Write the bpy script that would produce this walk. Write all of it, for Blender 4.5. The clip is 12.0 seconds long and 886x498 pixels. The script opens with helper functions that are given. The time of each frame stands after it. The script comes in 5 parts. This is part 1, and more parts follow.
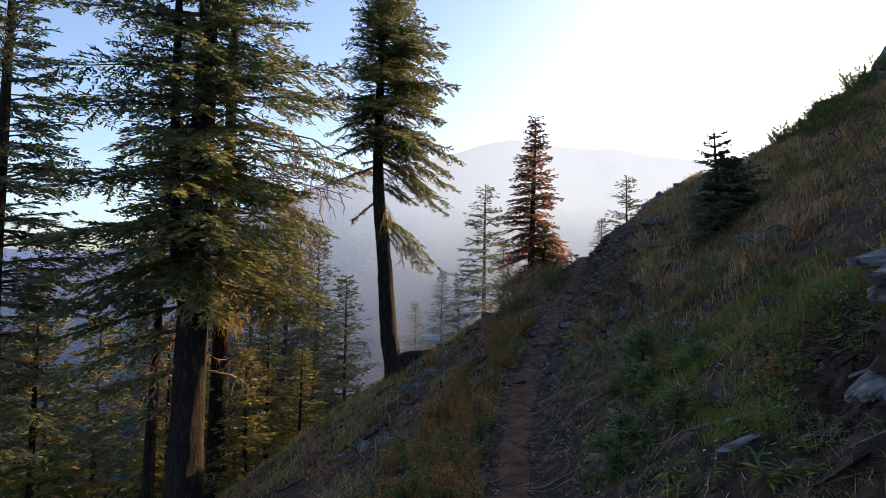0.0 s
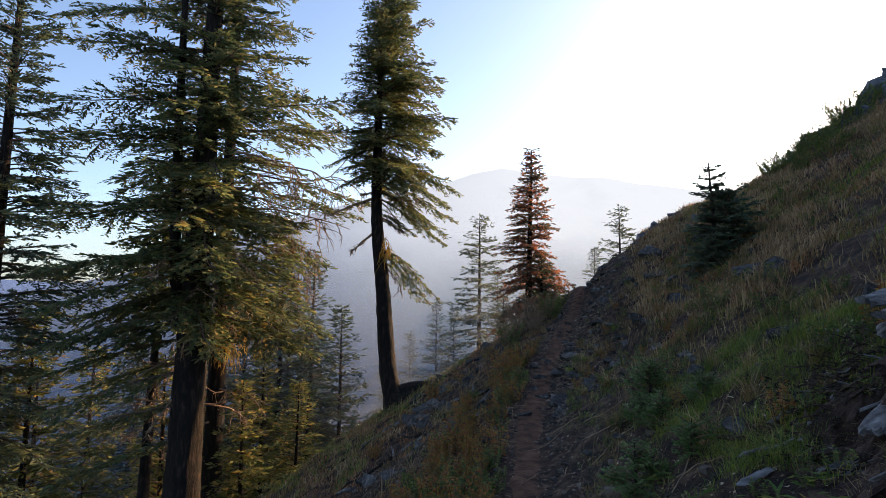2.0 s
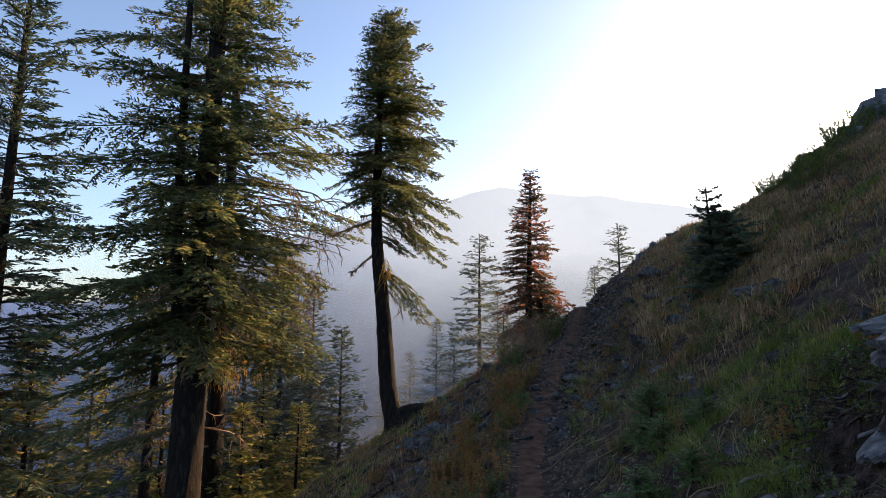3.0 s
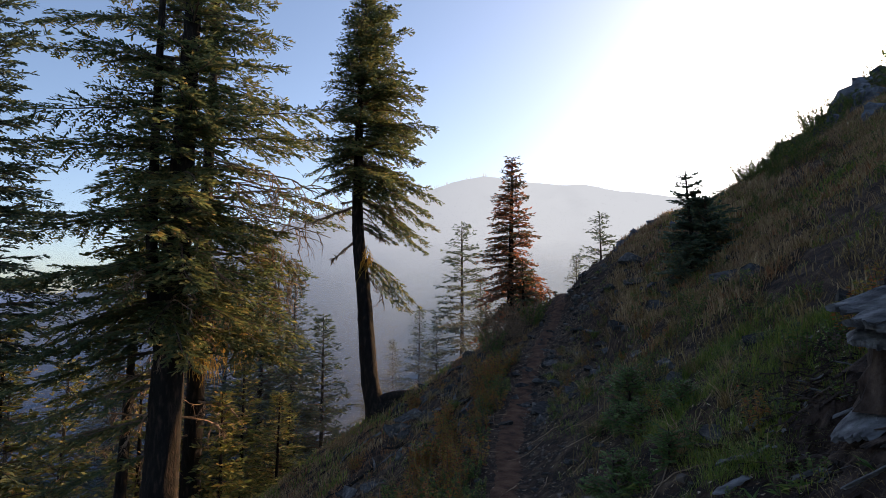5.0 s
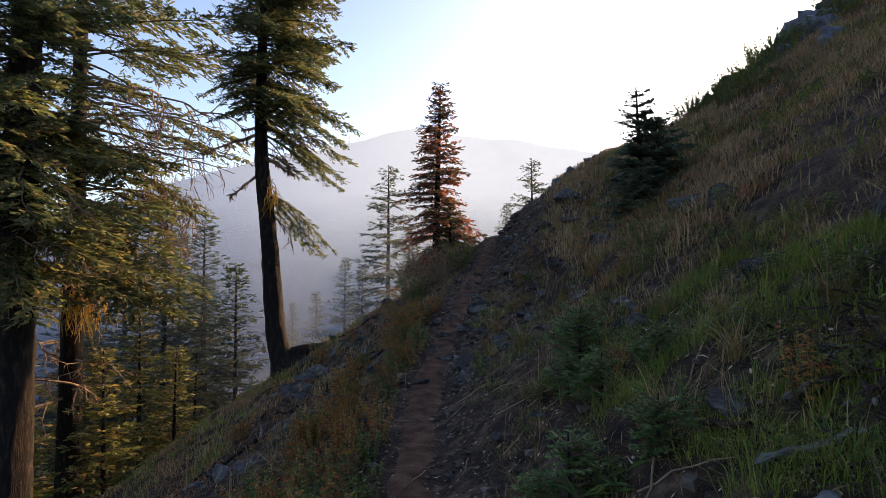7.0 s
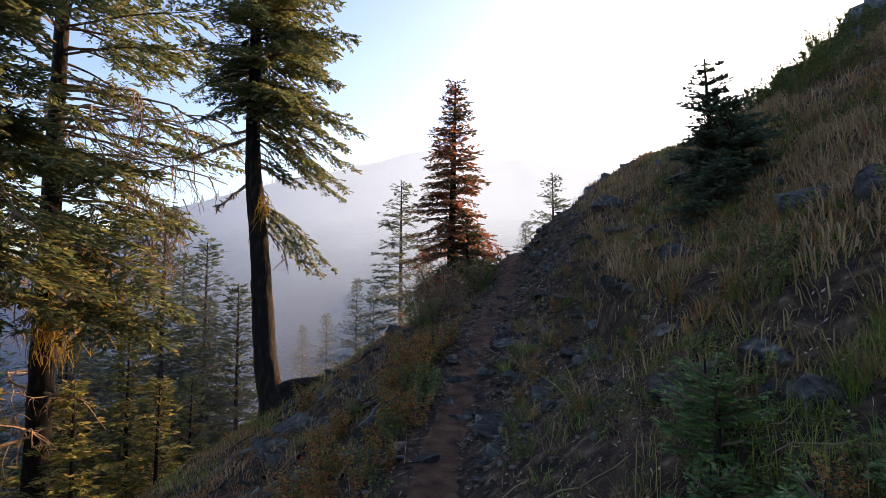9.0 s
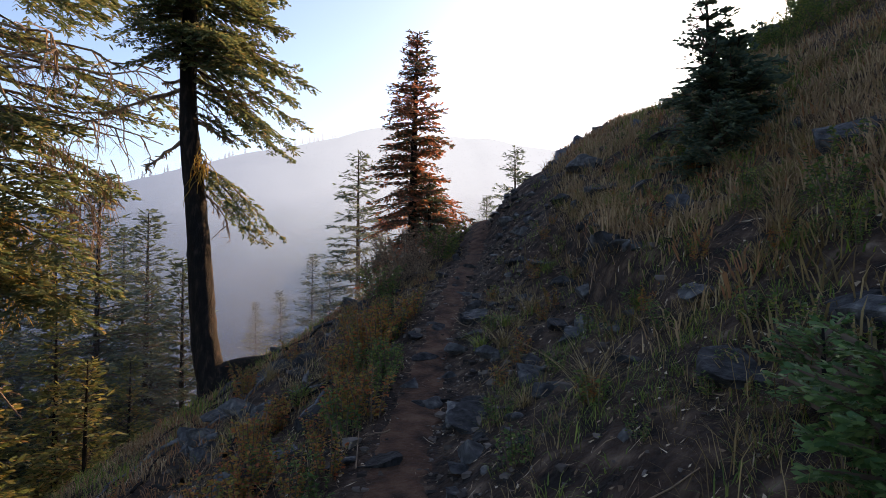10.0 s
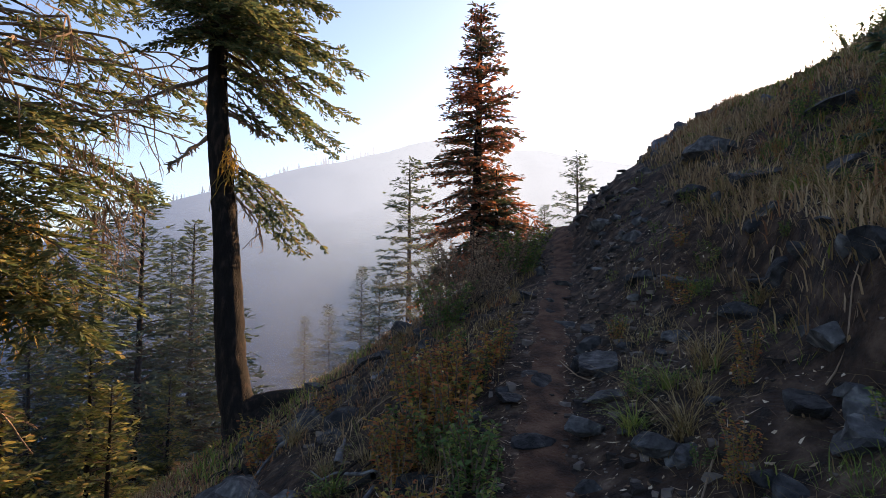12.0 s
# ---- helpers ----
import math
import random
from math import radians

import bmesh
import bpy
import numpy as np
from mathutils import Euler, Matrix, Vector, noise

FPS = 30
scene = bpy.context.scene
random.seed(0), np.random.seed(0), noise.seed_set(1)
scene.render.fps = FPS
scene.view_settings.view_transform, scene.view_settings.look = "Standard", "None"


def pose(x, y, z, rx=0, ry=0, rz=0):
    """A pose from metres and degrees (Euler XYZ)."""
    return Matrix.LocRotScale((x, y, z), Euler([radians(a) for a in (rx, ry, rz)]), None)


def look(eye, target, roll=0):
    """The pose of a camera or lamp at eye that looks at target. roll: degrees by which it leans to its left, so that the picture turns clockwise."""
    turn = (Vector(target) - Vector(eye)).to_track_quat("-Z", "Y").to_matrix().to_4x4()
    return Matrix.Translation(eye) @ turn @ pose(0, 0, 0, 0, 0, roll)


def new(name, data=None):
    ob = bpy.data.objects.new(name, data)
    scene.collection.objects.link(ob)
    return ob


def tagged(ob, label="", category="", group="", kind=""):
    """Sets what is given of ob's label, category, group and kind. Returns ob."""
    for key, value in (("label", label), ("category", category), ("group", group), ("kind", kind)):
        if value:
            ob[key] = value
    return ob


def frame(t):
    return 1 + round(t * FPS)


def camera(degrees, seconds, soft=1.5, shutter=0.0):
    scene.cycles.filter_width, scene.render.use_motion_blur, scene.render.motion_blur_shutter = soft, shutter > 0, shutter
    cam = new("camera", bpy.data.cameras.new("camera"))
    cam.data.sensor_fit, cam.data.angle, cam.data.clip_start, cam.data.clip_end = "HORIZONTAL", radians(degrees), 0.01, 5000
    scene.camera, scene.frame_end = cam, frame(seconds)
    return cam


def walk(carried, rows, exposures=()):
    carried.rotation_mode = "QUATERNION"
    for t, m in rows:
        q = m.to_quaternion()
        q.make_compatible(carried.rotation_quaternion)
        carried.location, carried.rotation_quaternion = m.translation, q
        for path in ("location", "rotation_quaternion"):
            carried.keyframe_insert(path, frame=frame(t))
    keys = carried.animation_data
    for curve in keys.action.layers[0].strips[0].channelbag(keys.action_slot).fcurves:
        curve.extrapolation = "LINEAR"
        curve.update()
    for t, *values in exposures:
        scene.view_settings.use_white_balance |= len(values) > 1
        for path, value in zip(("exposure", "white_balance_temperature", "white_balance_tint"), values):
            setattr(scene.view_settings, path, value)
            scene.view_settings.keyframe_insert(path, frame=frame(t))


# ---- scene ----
cam = camera(75.9, 12.0, soft=0.45)
METRES, EYE, TILT, LEAN, TURN = 8.0, 1.5, 2.5, -1.0, 0.0
ROWS = [
    (0.0, 0.0, 0.0, 0.0, -0.0, 0.0, -0.0),
    (0.5, -0.0061, 0.0013, -0.0029, 1.08, 0.02, -0.08),
    (1.0, -0.016, -0.0016, 0.0002, 1.07, 0.66, -0.13),
    (1.5, -0.0265, -0.0101, 0.0064, 0.37, 1.43, 0.1),
    (2.0, -0.0238, -0.0153, 0.0085, -0.79, 2.83, 0.29),
    (2.5, -0.0195, -0.0229, 0.016, -0.79, 4.08, 0.5),
    (3.0, -0.0256, -0.025, 0.0169, -0.82, 4.73, 0.63),
    (5.0, -0.0179, -0.0122, 0.0112, -2.48, 3.58, 0.77),
    (5.5, -0.0076, 0.0229, -0.0114, -5.73, 1.79, 0.64),
    (6.0, 0.0167, 0.0805, -0.019, -9.2, 0.42, 0.47),
    (6.5, 0.0374, 0.1469, -0.0292, -9.95, -0.54, 0.41),
    (7.0, 0.0388, 0.2174, -0.0334, -9.36, -1.14, 0.42),
    (9.0, 0.0799, 0.4714, -0.0452, -7.77, 0.97, 0.46),
    (9.5, 0.0872, 0.5382, -0.0468, -10.73, 0.21, 0.28),
    (10.0, 0.0942, 0.6092, -0.0739, -11.94, -1.26, 0.25),
    (10.5, 0.0791, 0.6774, -0.0813, -12.03, -0.74, 0.24),
    (11.0, 0.0876, 0.7375, -0.0761, -10.61, -0.25, 0.21),
    (11.5, 0.0872, 0.8074, -0.0806, -8.61, -0.15, 0.26),
    (12.0, 0.1004, 0.8807, -0.0816, -7.0, 0.05, 0.31),
]
EXPOSURES = [(t, stops + 0.03, 6700 if t < 5 else 6900, 15 if t < 5 else 19) for t, stops in ((0, 1.08), (2.0, 1.1), (3.0, 1.02), (4.8, 0.76), (5.5, 0.56), (6.2, 0.7), (7.0, 1.06), (9.0, 1.2), (10.5, 1.07), (12.0, 1.16))]
walk(cam, [(t, pose(0, 0, EYE, TILT, LEAN, TURN) @ pose(METRES * x, METRES * y, METRES * z, 90 + pitch, roll, yaw)) for t, x, y, z, yaw, pitch, roll in ROWS], EXPOSURES)

# ---- light ----
SUN_AZ, SUN_EL = 49.0, 17.0
sun_way = Vector((math.sin(radians(SUN_AZ)) * math.cos(radians(SUN_EL)), math.cos(radians(SUN_AZ)) * math.cos(radians(SUN_EL)), math.sin(radians(SUN_EL))))
world = bpy.data.worlds.new("world")
scene.world = world
world.use_nodes = True
wn = world.node_tree.nodes
sky = wn.new("ShaderNodeTexSky")
sky.sky_type, sky.sun_disc = "NISHITA", False
sky.sun_elevation, sky.sun_rotation = radians(SUN_EL), radians(SUN_AZ)
sky.altitude, sky.air_density, sky.dust_density, sky.ozone_density = 1500, 1.0, 4.2, 1.7
world.node_tree.links.new(sky.outputs[0], wn["Background"].inputs[0])
wn["Background"].inputs[1].default_value = 0.15
sun = new("sun", bpy.data.lights.new("sun", "SUN"))
sun.data.energy, sun.data.angle, sun.data.color = 5.0, radians(0.6), (1.0, 0.66, 0.34)
sun.matrix_world = look(sun_way * 60, (0, 0, 0))

rng = np.random.default_rng(7)


# ---- materials ----
def ramp_material(name, stops, scale=6.0, rough=0.9, detail=6.0, bump=0.3, bump_scale=40.0, stretch=(1, 1, 1), random_tint=0.0, island=0.0, translucent=0.0, spec=0.3):
    """Noise-driven colour over two scales with fine relief."""
    mat = bpy.data.materials.new(name)
    mat.use_nodes = True
    nt = mat.node_tree
    n, l = nt.nodes, nt.links
    bsdf = n["Principled BSDF"]
    bsdf.inputs["Roughness"].default_value = rough
    bsdf.inputs["Specular IOR Level"].default_value = spec
    geo = n.new("ShaderNodeNewGeometry")
    mp = n.new("ShaderNodeMapping")
    mp.inputs["Scale"].default_value = stretch
    l.new(geo.outputs["Position"], mp.inputs["Vector"])
    big = n.new("ShaderNodeTexNoise")
    big.inputs["Scale"].default_value, big.inputs["Detail"].default_value = scale, detail
    l.new(mp.outputs[0], big.inputs["Vector"])
    fac = big.outputs["Fac"]
    if island or random_tint:
        src = geo.outputs["Random Per Island"]
        if random_tint:
            info = n.new("ShaderNodeObjectInfo")
            src = info.outputs["Random"]
        mx = n.new("ShaderNodeMix")
        mx.inputs[0].default_value = island or random_tint
        l.new(fac, mx.inputs[2]), l.new(src, mx.inputs[3])
        fac = mx.outputs[0]
    cr = n.new("ShaderNodeValToRGB")
    els = cr.color_ramp.elements
    while len(els) < len(stops):
        els.new(0.5)
    for e, (p, c) in zip(els, stops):
        e.position, e.color = p, (*c, 1)
    l.new(fac, cr.inputs[0])
    l.new(cr.outputs[0], bsdf.inputs["Base Color"])
    if bump:
        fine = n.new("ShaderNodeTexNoise")
        fine.inputs["Scale"].default_value, fine.inputs["Detail"].default_value = bump_scale, 5
        l.new(mp.outputs[0], fine.inputs["Vector"])
        bp = n.new("ShaderNodeBump")
        bp.inputs["Strength"].default_value, bp.inputs["Distance"].default_value = bump, 0.03
        l.new(fine.outputs["Fac"], bp.inputs["Height"])
        l.new(bp.outputs[0], bsdf.inputs["Normal"])
    if translucent:
        tr = n.new("ShaderNodeBsdfTranslucent")
        l.new(cr.outputs[0], tr.inputs[0])
        mixs = n.new("ShaderNodeMixShader")
        mixs.inputs[0].default_value = translucent
        l.new(bsdf.outputs[0], mixs.inputs[1]), l.new(tr.outputs[0], mixs.inputs[2])
        l.new(mixs.outputs[0], n["Material Output"].inputs[0])
    return mat


M_BARK = ramp_material("fir_bark", [(0.38, (0.008, 0.006, 0.005)), (0.54, (0.014, 0.0105, 0.0085)), (0.72, (0.055, 0.036, 0.026))], 14, 0.95, 8, 0.9, 60, (1, 1, 0.25))
M_TWIG = ramp_material("branch_wood", [(0.3, (0.05, 0.035, 0.025)), (0.7, (0.17, 0.12, 0.085))], 8, 0.9, 4, 0.2)
M_DEAD = ramp_material("dry_twigs", [(0.3, (0.13, 0.085, 0.055)), (0.7, (0.33, 0.23, 0.15))], 5, 0.9, 4, 0.2)
M_FIR = ramp_material("fir_needles", [(0.2, (0.045, 0.075, 0.04)), (0.46, (0.11, 0.145, 0.062)), (0.68, (0.2, 0.195, 0.075)), (0.85, (0.3, 0.2, 0.095))], 1.3, 0.55, 4, 0, island=0.5, translucent=0.55)
M_FIR_BLUE = ramp_material("blue_fir_needles", [(0.22, (0.04, 0.07, 0.056)), (0.5, (0.09, 0.132, 0.088)), (0.8, (0.18, 0.2, 0.1))], 1.3, 0.6, 4, 0, island=0.45, translucent=0.42)
# Lighter golden stops put low sunlight into the olive needle colour.
M_FIR_WARM = ramp_material("olive_fir_needles", [(0.25, (0.06, 0.085, 0.03)), (0.46, (0.15, 0.175, 0.05)), (0.63, (0.32, 0.29, 0.085)), (0.82, (0.44, 0.23, 0.075))], 1.0, 0.6, 4, 0, island=0.45, translucent=0.5)
M_FIR_RED = ramp_material("rust_needles", [(0.36, (0.06, 0.075, 0.045)), (0.48, (0.14, 0.1, 0.06)), (0.58, (0.36, 0.14, 0.075)), (0.75, (0.5, 0.19, 0.1))], 1.1, 0.7, 4, 0, island=0.35, translucent=0.45)
M_MOSS = ramp_material("hanging_lichen", [(0.3, (0.3, 0.22, 0.05)), (0.7, (0.6, 0.43, 0.11))], 3, 0.95, 4, 0, island=0.4, translucent=0.5)
M_ROCK = ramp_material("grey_rock", [(0.34, (0.012, 0.0115, 0.012)), (0.5, (0.04, 0.039, 0.04)), (0.62, (0.08, 0.078, 0.077)), (0.75, (0.19, 0.18, 0.165))], 14, 0.85, 12, 1.0, 28, random_tint=0.25)
M_GRASS = ramp_material("green_grass", [(0.25, (0.055, 0.1, 0.018)), (0.55, (0.15, 0.2, 0.03)), (0.8, (0.32, 0.3, 0.06))], 1.2, 0.6, 3, 0, island=0.4, translucent=0.3)
M_DRY = ramp_material("dry_grass", [(0.25, (0.11, 0.07, 0.026)), (0.55, (0.26, 0.18, 0.072)), (0.8, (0.44, 0.33, 0.17))], 1.2, 0.7, 3, 0, island=0.45, translucent=0.3)
M_LEAF = ramp_material("green_leaves", [(0.25, (0.04, 0.085, 0.02)), (0.55, (0.1, 0.16, 0.035)), (0.8, (0.3, 0.27, 0.06))], 2, 0.5, 3, 0, island=0.5, translucent=0.3)
M_RUST = ramp_material("autumn_leaves", [(0.2, (0.11, 0.13, 0.03)), (0.42, (0.3, 0.2, 0.035)), (0.58, (0.34, 0.085, 0.035)), (0.85, (0.42, 0.25, 0.05))], 2, 0.6, 3, 0, island=0.6, translucent=0.3)
M_STRAW = ramp_material("seed_heads", [(0.3, (0.2, 0.13, 0.085)), (0.7, (0.42, 0.3, 0.2))], 4, 0.9, 3, 0, island=0.4, translucent=0.3)
M_ROT = ramp_material("rotten_wood", [(0.3, (0.009, 0.005, 0.004)), (0.5, (0.03, 0.017, 0.012)), (0.72, (0.095, 0.062, 0.046))], 9, 0.95, 8, 0.9, 45, (1, 1, 0.4))
M_SILVER = ramp_material("weathered_wood", [(0.3, (0.035, 0.034, 0.036)), (0.55, (0.14, 0.138, 0.142)), (0.8, (0.3, 0.295, 0.3))], 16, 0.9, 8, 0.8, 70, (0.3, 1, 1))


# ---- mesh helpers ----
def mesh_from(name, verts, faces, mat, smooth=False):
    me = bpy.data.meshes.new(name)
    verts = np.asarray(verts, dtype=np.float32)
    faces = np.asarray(faces, dtype=np.int32)
    k = faces.shape[1]
    me.vertices.add(len(verts))
    me.vertices.foreach_set("co", verts.ravel())
    me.loops.add(faces.size)
    me.loops.foreach_set("vertex_index", faces.ravel())
    me.polygons.add(len(faces))
    me.polygons.foreach_set("loop_start", np.arange(0, faces.size, k, dtype=np.int32))
    me.polygons.foreach_set("loop_total", np.full(len(faces), k, dtype=np.int32))
    me.polygons.foreach_set("use_smooth", np.full(len(faces), smooth))
    me.update(calc_edges=True)
    me.validate()
    me.materials.append(mat)
    return me


def part_mesh(name, me, parent, label=""):
    ob = new(name, me)
    if parent:
        ob.parent = parent
    if label:
        tagged(ob, label)
    return ob


def thing(name, at, label, category, group="", rz=0.0, scale=1.0):
    e = new(name)
    e.empty_display_size = 0.1
    e.matrix_basis = pose(*at, 0, 0, rz) @ Matrix.Scale(scale, 4)
    return tagged(e, label, category, group)


def norm(v):
    return v / np.maximum(np.linalg.norm(v, axis=-1, keepdims=True), 1e-9)


def tube(points, radii, sides, lump=0.0, rnd=None):
    """Verts and quads of a tapered tube along points."""
    points, radii = np.asarray(points, float), np.asarray(radii, float)
    tan = norm(np.gradient(points, axis=0))
    ref = np.where(np.abs(tan[:, 2:3]) > 0.8, np.array([[1.0, 0, 0]]), np.array([[0, 0, 1.0]]))
    u = norm(np.cross(tan, ref))
    v = np.cross(tan, u)
    a = np.arange(sides) * 2 * np.pi / sides
    r = radii[:, None] * (1 + (lump * (rnd or rng).standard_normal((len(points), sides)) if lump else 0))
    vs = points[:, None] + r[..., None] * (u[:, None] * np.cos(a)[None, :, None] + v[:, None] * np.sin(a)[None, :, None])
    i = np.arange(len(points) - 1)[:, None] * sides
    j = np.arange(sides)[None]
    k = (j + 1) % sides
    f = np.stack([i + j, i + k, i + sides + k, i + sides + j], -1).reshape(-1, 4)
    return vs.reshape(-1, 3), f


class Heap:
    """Gathers verts and faces of one mesh."""

    def __init__(self):
        self.v, self.f, self.n = [], [], 0

    def add(self, v, f):
        self.v.append(np.asarray(v)), self.f.append(np.asarray(f) + self.n)
        self.n += len(v)

    def mesh(self, name, mat, smooth=False):
        return mesh_from(name, np.concatenate(self.v), np.concatenate(self.f), mat, smooth)


def feathers(p, u, w, length, width, plain=False):
    """Needle sprays: each twig a blunt brush of needles folded along its stem."""
    w2 = np.cross(u, w)
    L, W = length[:, None], width[:, None] * 0.5
    if plain:
        v = np.stack([p, p + u * L * 0.6 + w * W, p + u * L, p + u * L * 0.6 - w * W], 1)
        return v.reshape(-1, 3), (np.arange(len(p))[:, None, None] * 4 + np.array([[0, 1, 2], [0, 2, 3]])[None]).reshape(-1, 3)
    v = np.stack([p - w * W * 0.5, p + w * W * 0.5, p + u * L * 0.68 + w * W - w2 * W * 0.5, p + u * L * 0.68 - w * W + w2 * W * 0.3, p + u * L], 1)
    f = np.arange(len(p))[:, None, None] * 5 + np.array([[0, 1, 2], [0, 2, 3], [3, 2, 4]])[None]
    return v.reshape(-1, 3), f.reshape(-1, 3)


# ---- the ground's shape ----
PATH_Y = [-30, 0, 3.6, 5.8, 7.2, 9.5, 11.2, 12.6, 13.8, 16.4, 20, 30, 60]
PATH_X = [-2, 0.1, 0.5, 0.75, 0.95, 1.52, 2.12, 2.6, 3.1, 4.0, 4.9, 7, 14]
PATH_Z = [0.4, 0.0, -0.2, -0.28, -0.2, 0.06, 0.45, 0.85, 1.15, 1.6, 1.8, 1.8, 1.8]


def along(y, vals):
    return sum(np.interp(y + o, PATH_Y, vals) for o in (-0.9, -0.45, 0, 0.45, 0.9)) / 5


def path_x(y):
    return along(y, PATH_X)


def waves(x, y, seed, size):
    r = np.random.default_rng(seed)
    z = 0
    for o in range(5):
        for _ in range(3):
            a, ph = r.uniform(0, 6.283, 2)
            f = 2 ** o / size
            z = z + np.sin((np.cos(a) * x + np.sin(a) * y) * f * 6.283 + ph) * 0.55 ** o
    return z / 5


def ground(x, y, rough=True):
    x, y = np.asarray(x, float), np.asarray(y, float)
    d = x - path_x(y)
    s = np.maximum(d - 0.22, 0)
    far = np.maximum(s - 12, 0)
    up = 0.66 * s + 0.0042 * np.minimum(s, 12) ** 2 - 0.55 * far
    up = up + 1.3 * (1 - np.exp(-s / 1.5)) * np.exp(-s / 5) * np.clip((y - 11.5) / 5.5, 0, 1.2)
    t = np.maximum(-d - 0.25, 0)
    down = 0.64 * t - 0.24 * (1 - np.exp(-t / 0.8)) + 0.45 * np.maximum(t - 7, 0)
    z = along(y, PATH_Z) + up - down
    over = np.maximum(y - 17.2, 0)
    z = z - 0.5 * over ** 2 / (over + 3)
    z = z - 0.38 * np.exp(-((x + 0.8) / 0.75) ** 2 - ((y - 15.8) / 0.7) ** 2)
    crest = np.interp(x, [3.4, 4.3, 5.0, 5.6, 6.2, 7.4, 8.3, 9.4, 10.2, 11.4, 12, 13, 14.4, 16], [0, 0.45, 0.34, 0.14, 0.18, 0.08, -0.1, -0.44, -0.42, -0.34, -0.1, -0.2, 0.1, -0.25])
    z = z + crest * np.clip((y - 13.6) / 2.4, 0, 1)
    ledge = np.exp(-((y - 10.0) / 1.7) ** 4)
    z = z + 0.5 * ledge * (1 / (1 + np.exp(-np.clip((s - 1.42 - 0.1 * np.sin(y * 3.1)) / 0.03, -30, 30))) - np.clip(s / 2.8, 0, 1))
    if rough:
        calm = np.clip((np.abs(d) - 0.2) / 0.8, 0.12, 1)
        near = np.clip(1.6 - np.hypot(x - 2, y - 8) / 60, 0, 1)
        z = z + calm * near * (0.12 * waves(x, y, 3, 2.6) + 0.06 * waves(x, y, 5, 0.7) + 0.012 * waves(x, y, 6, 0.25))
    return np.maximum(z, -70 + 2.5 * waves(x, y, 8, 90))


def gz(x, y):
    return float(ground(np.array([x]), np.array([y]))[0])


def spread(lo, hi, step, reach):
    mid = list(np.arange(lo, hi, step))
    out, g, a = [], step, mid[-1]
    while a < reach:
        g *= 1.22
        a += g
        out.append(a)
    back, g, a = [], step, mid[0]
    while a > -reach:
        g *= 1.22
        a -= g
        back.append(a)
    return np.array(back[::-1] + mid + out)


gx, gy = spread(-5, 13, 0.1, 4000), spread(-2, 20, 0.1, 4000)
X, Y = np.meshgrid(gx, gy)
Z = ground(X, Y)
nx = len(gx)
i, j = np.meshgrid(np.arange(nx - 1), np.arange(len(gy) - 1))
q = (j * nx + i).ravel()
M_SOIL = ramp_material("hillside_soil", [(0.38, (0.012, 0.007, 0.005)), (0.53, (0.042, 0.023, 0.014)), (0.66, (0.09, 0.056, 0.036)), (0.78, (0.19, 0.135, 0.095))], 7, 0.95, 12, 1.0, 32)
hill = new("ground", mesh_from("ground", np.stack([X, Y, Z], -1).reshape(-1, 3), np.stack([q, q + 1, q + nx + 1, q + nx], -1), M_SOIL, True))
tagged(hill, "steep dry hillside of brown soil with a narrow trodden footpath", "hillside", kind="structure")


# the trodden footpath, a ragged strip of bare reddish soil on the hillside
M_DIRT = ramp_material("trodden_dirt", [(0.3, (0.02, 0.009, 0.005)), (0.5, (0.078, 0.036, 0.019)), (0.7, (0.135, 0.072, 0.043))], 6, 0.95, 12, 0.9, 40)
fy = np.arange(-6, 19, 0.04)
half_l = 0.17 + 0.08 * waves(fy, fy * 0, 71, 1.1) + 0.06 * waves(fy, fy * 0, 72, 0.3)
half_r = 0.18 + 0.11 * waves(fy, fy * 0, 73, 1.3) + 0.07 * waves(fy, fy * 0, 74, 0.3)
cols = []
for k in np.linspace(-1, 1, 9):
    fx = path_x(fy) + (k * half_r if k > 0 else k * half_l)
    cols.append(np.stack([fx, fy, ground(fx, fy) + 0.012 - 0.03 * abs(k) ** 6], -1))
fv = np.stack(cols, 1)
i, j = np.meshgrid(np.arange(8), np.arange(len(fy) - 1))
q = (j * 9 + i).ravel()
foot = new("path", mesh_from("path", fv.reshape(-1, 3), np.stack([q, q + 1, q + 10, q + 9], -1), M_DIRT, True))
tagged(foot, "narrow trodden footpath of bare reddish-brown soil", "path", kind="structure")


# ---- trees ----
def bark_tube(axis_pts, radii, sides, seed, depth):
    """A trunk with furrowed bark: plates stretched along the stem."""
    v, f = tube(axis_pts, radii, sides)
    rings = len(radii)
    v = v.reshape(rings, sides, 3)
    out = v - np.asarray(axis_pts)[:, None]
    k = np.empty((rings, sides))
    for i in range(rings):
        for j in range(sides):
            a = 6.2832 * j / sides
            z = axis_pts[i][2]
            big = noise.noise(Vector((math.cos(a) * 1.2 + seed, math.sin(a) * 1.2, z * 0.6)))
            plate = abs(noise.noise(Vector((math.cos(a) * 4.5, math.sin(a) * 4.5 + seed, z * 2.2))))
            k[i, j] = 1 + depth * (0.8 * big + 1.6 * plate - 0.4)
    return (np.asarray(axis_pts)[:, None] + out * k[..., None]).reshape(-1, 3), f


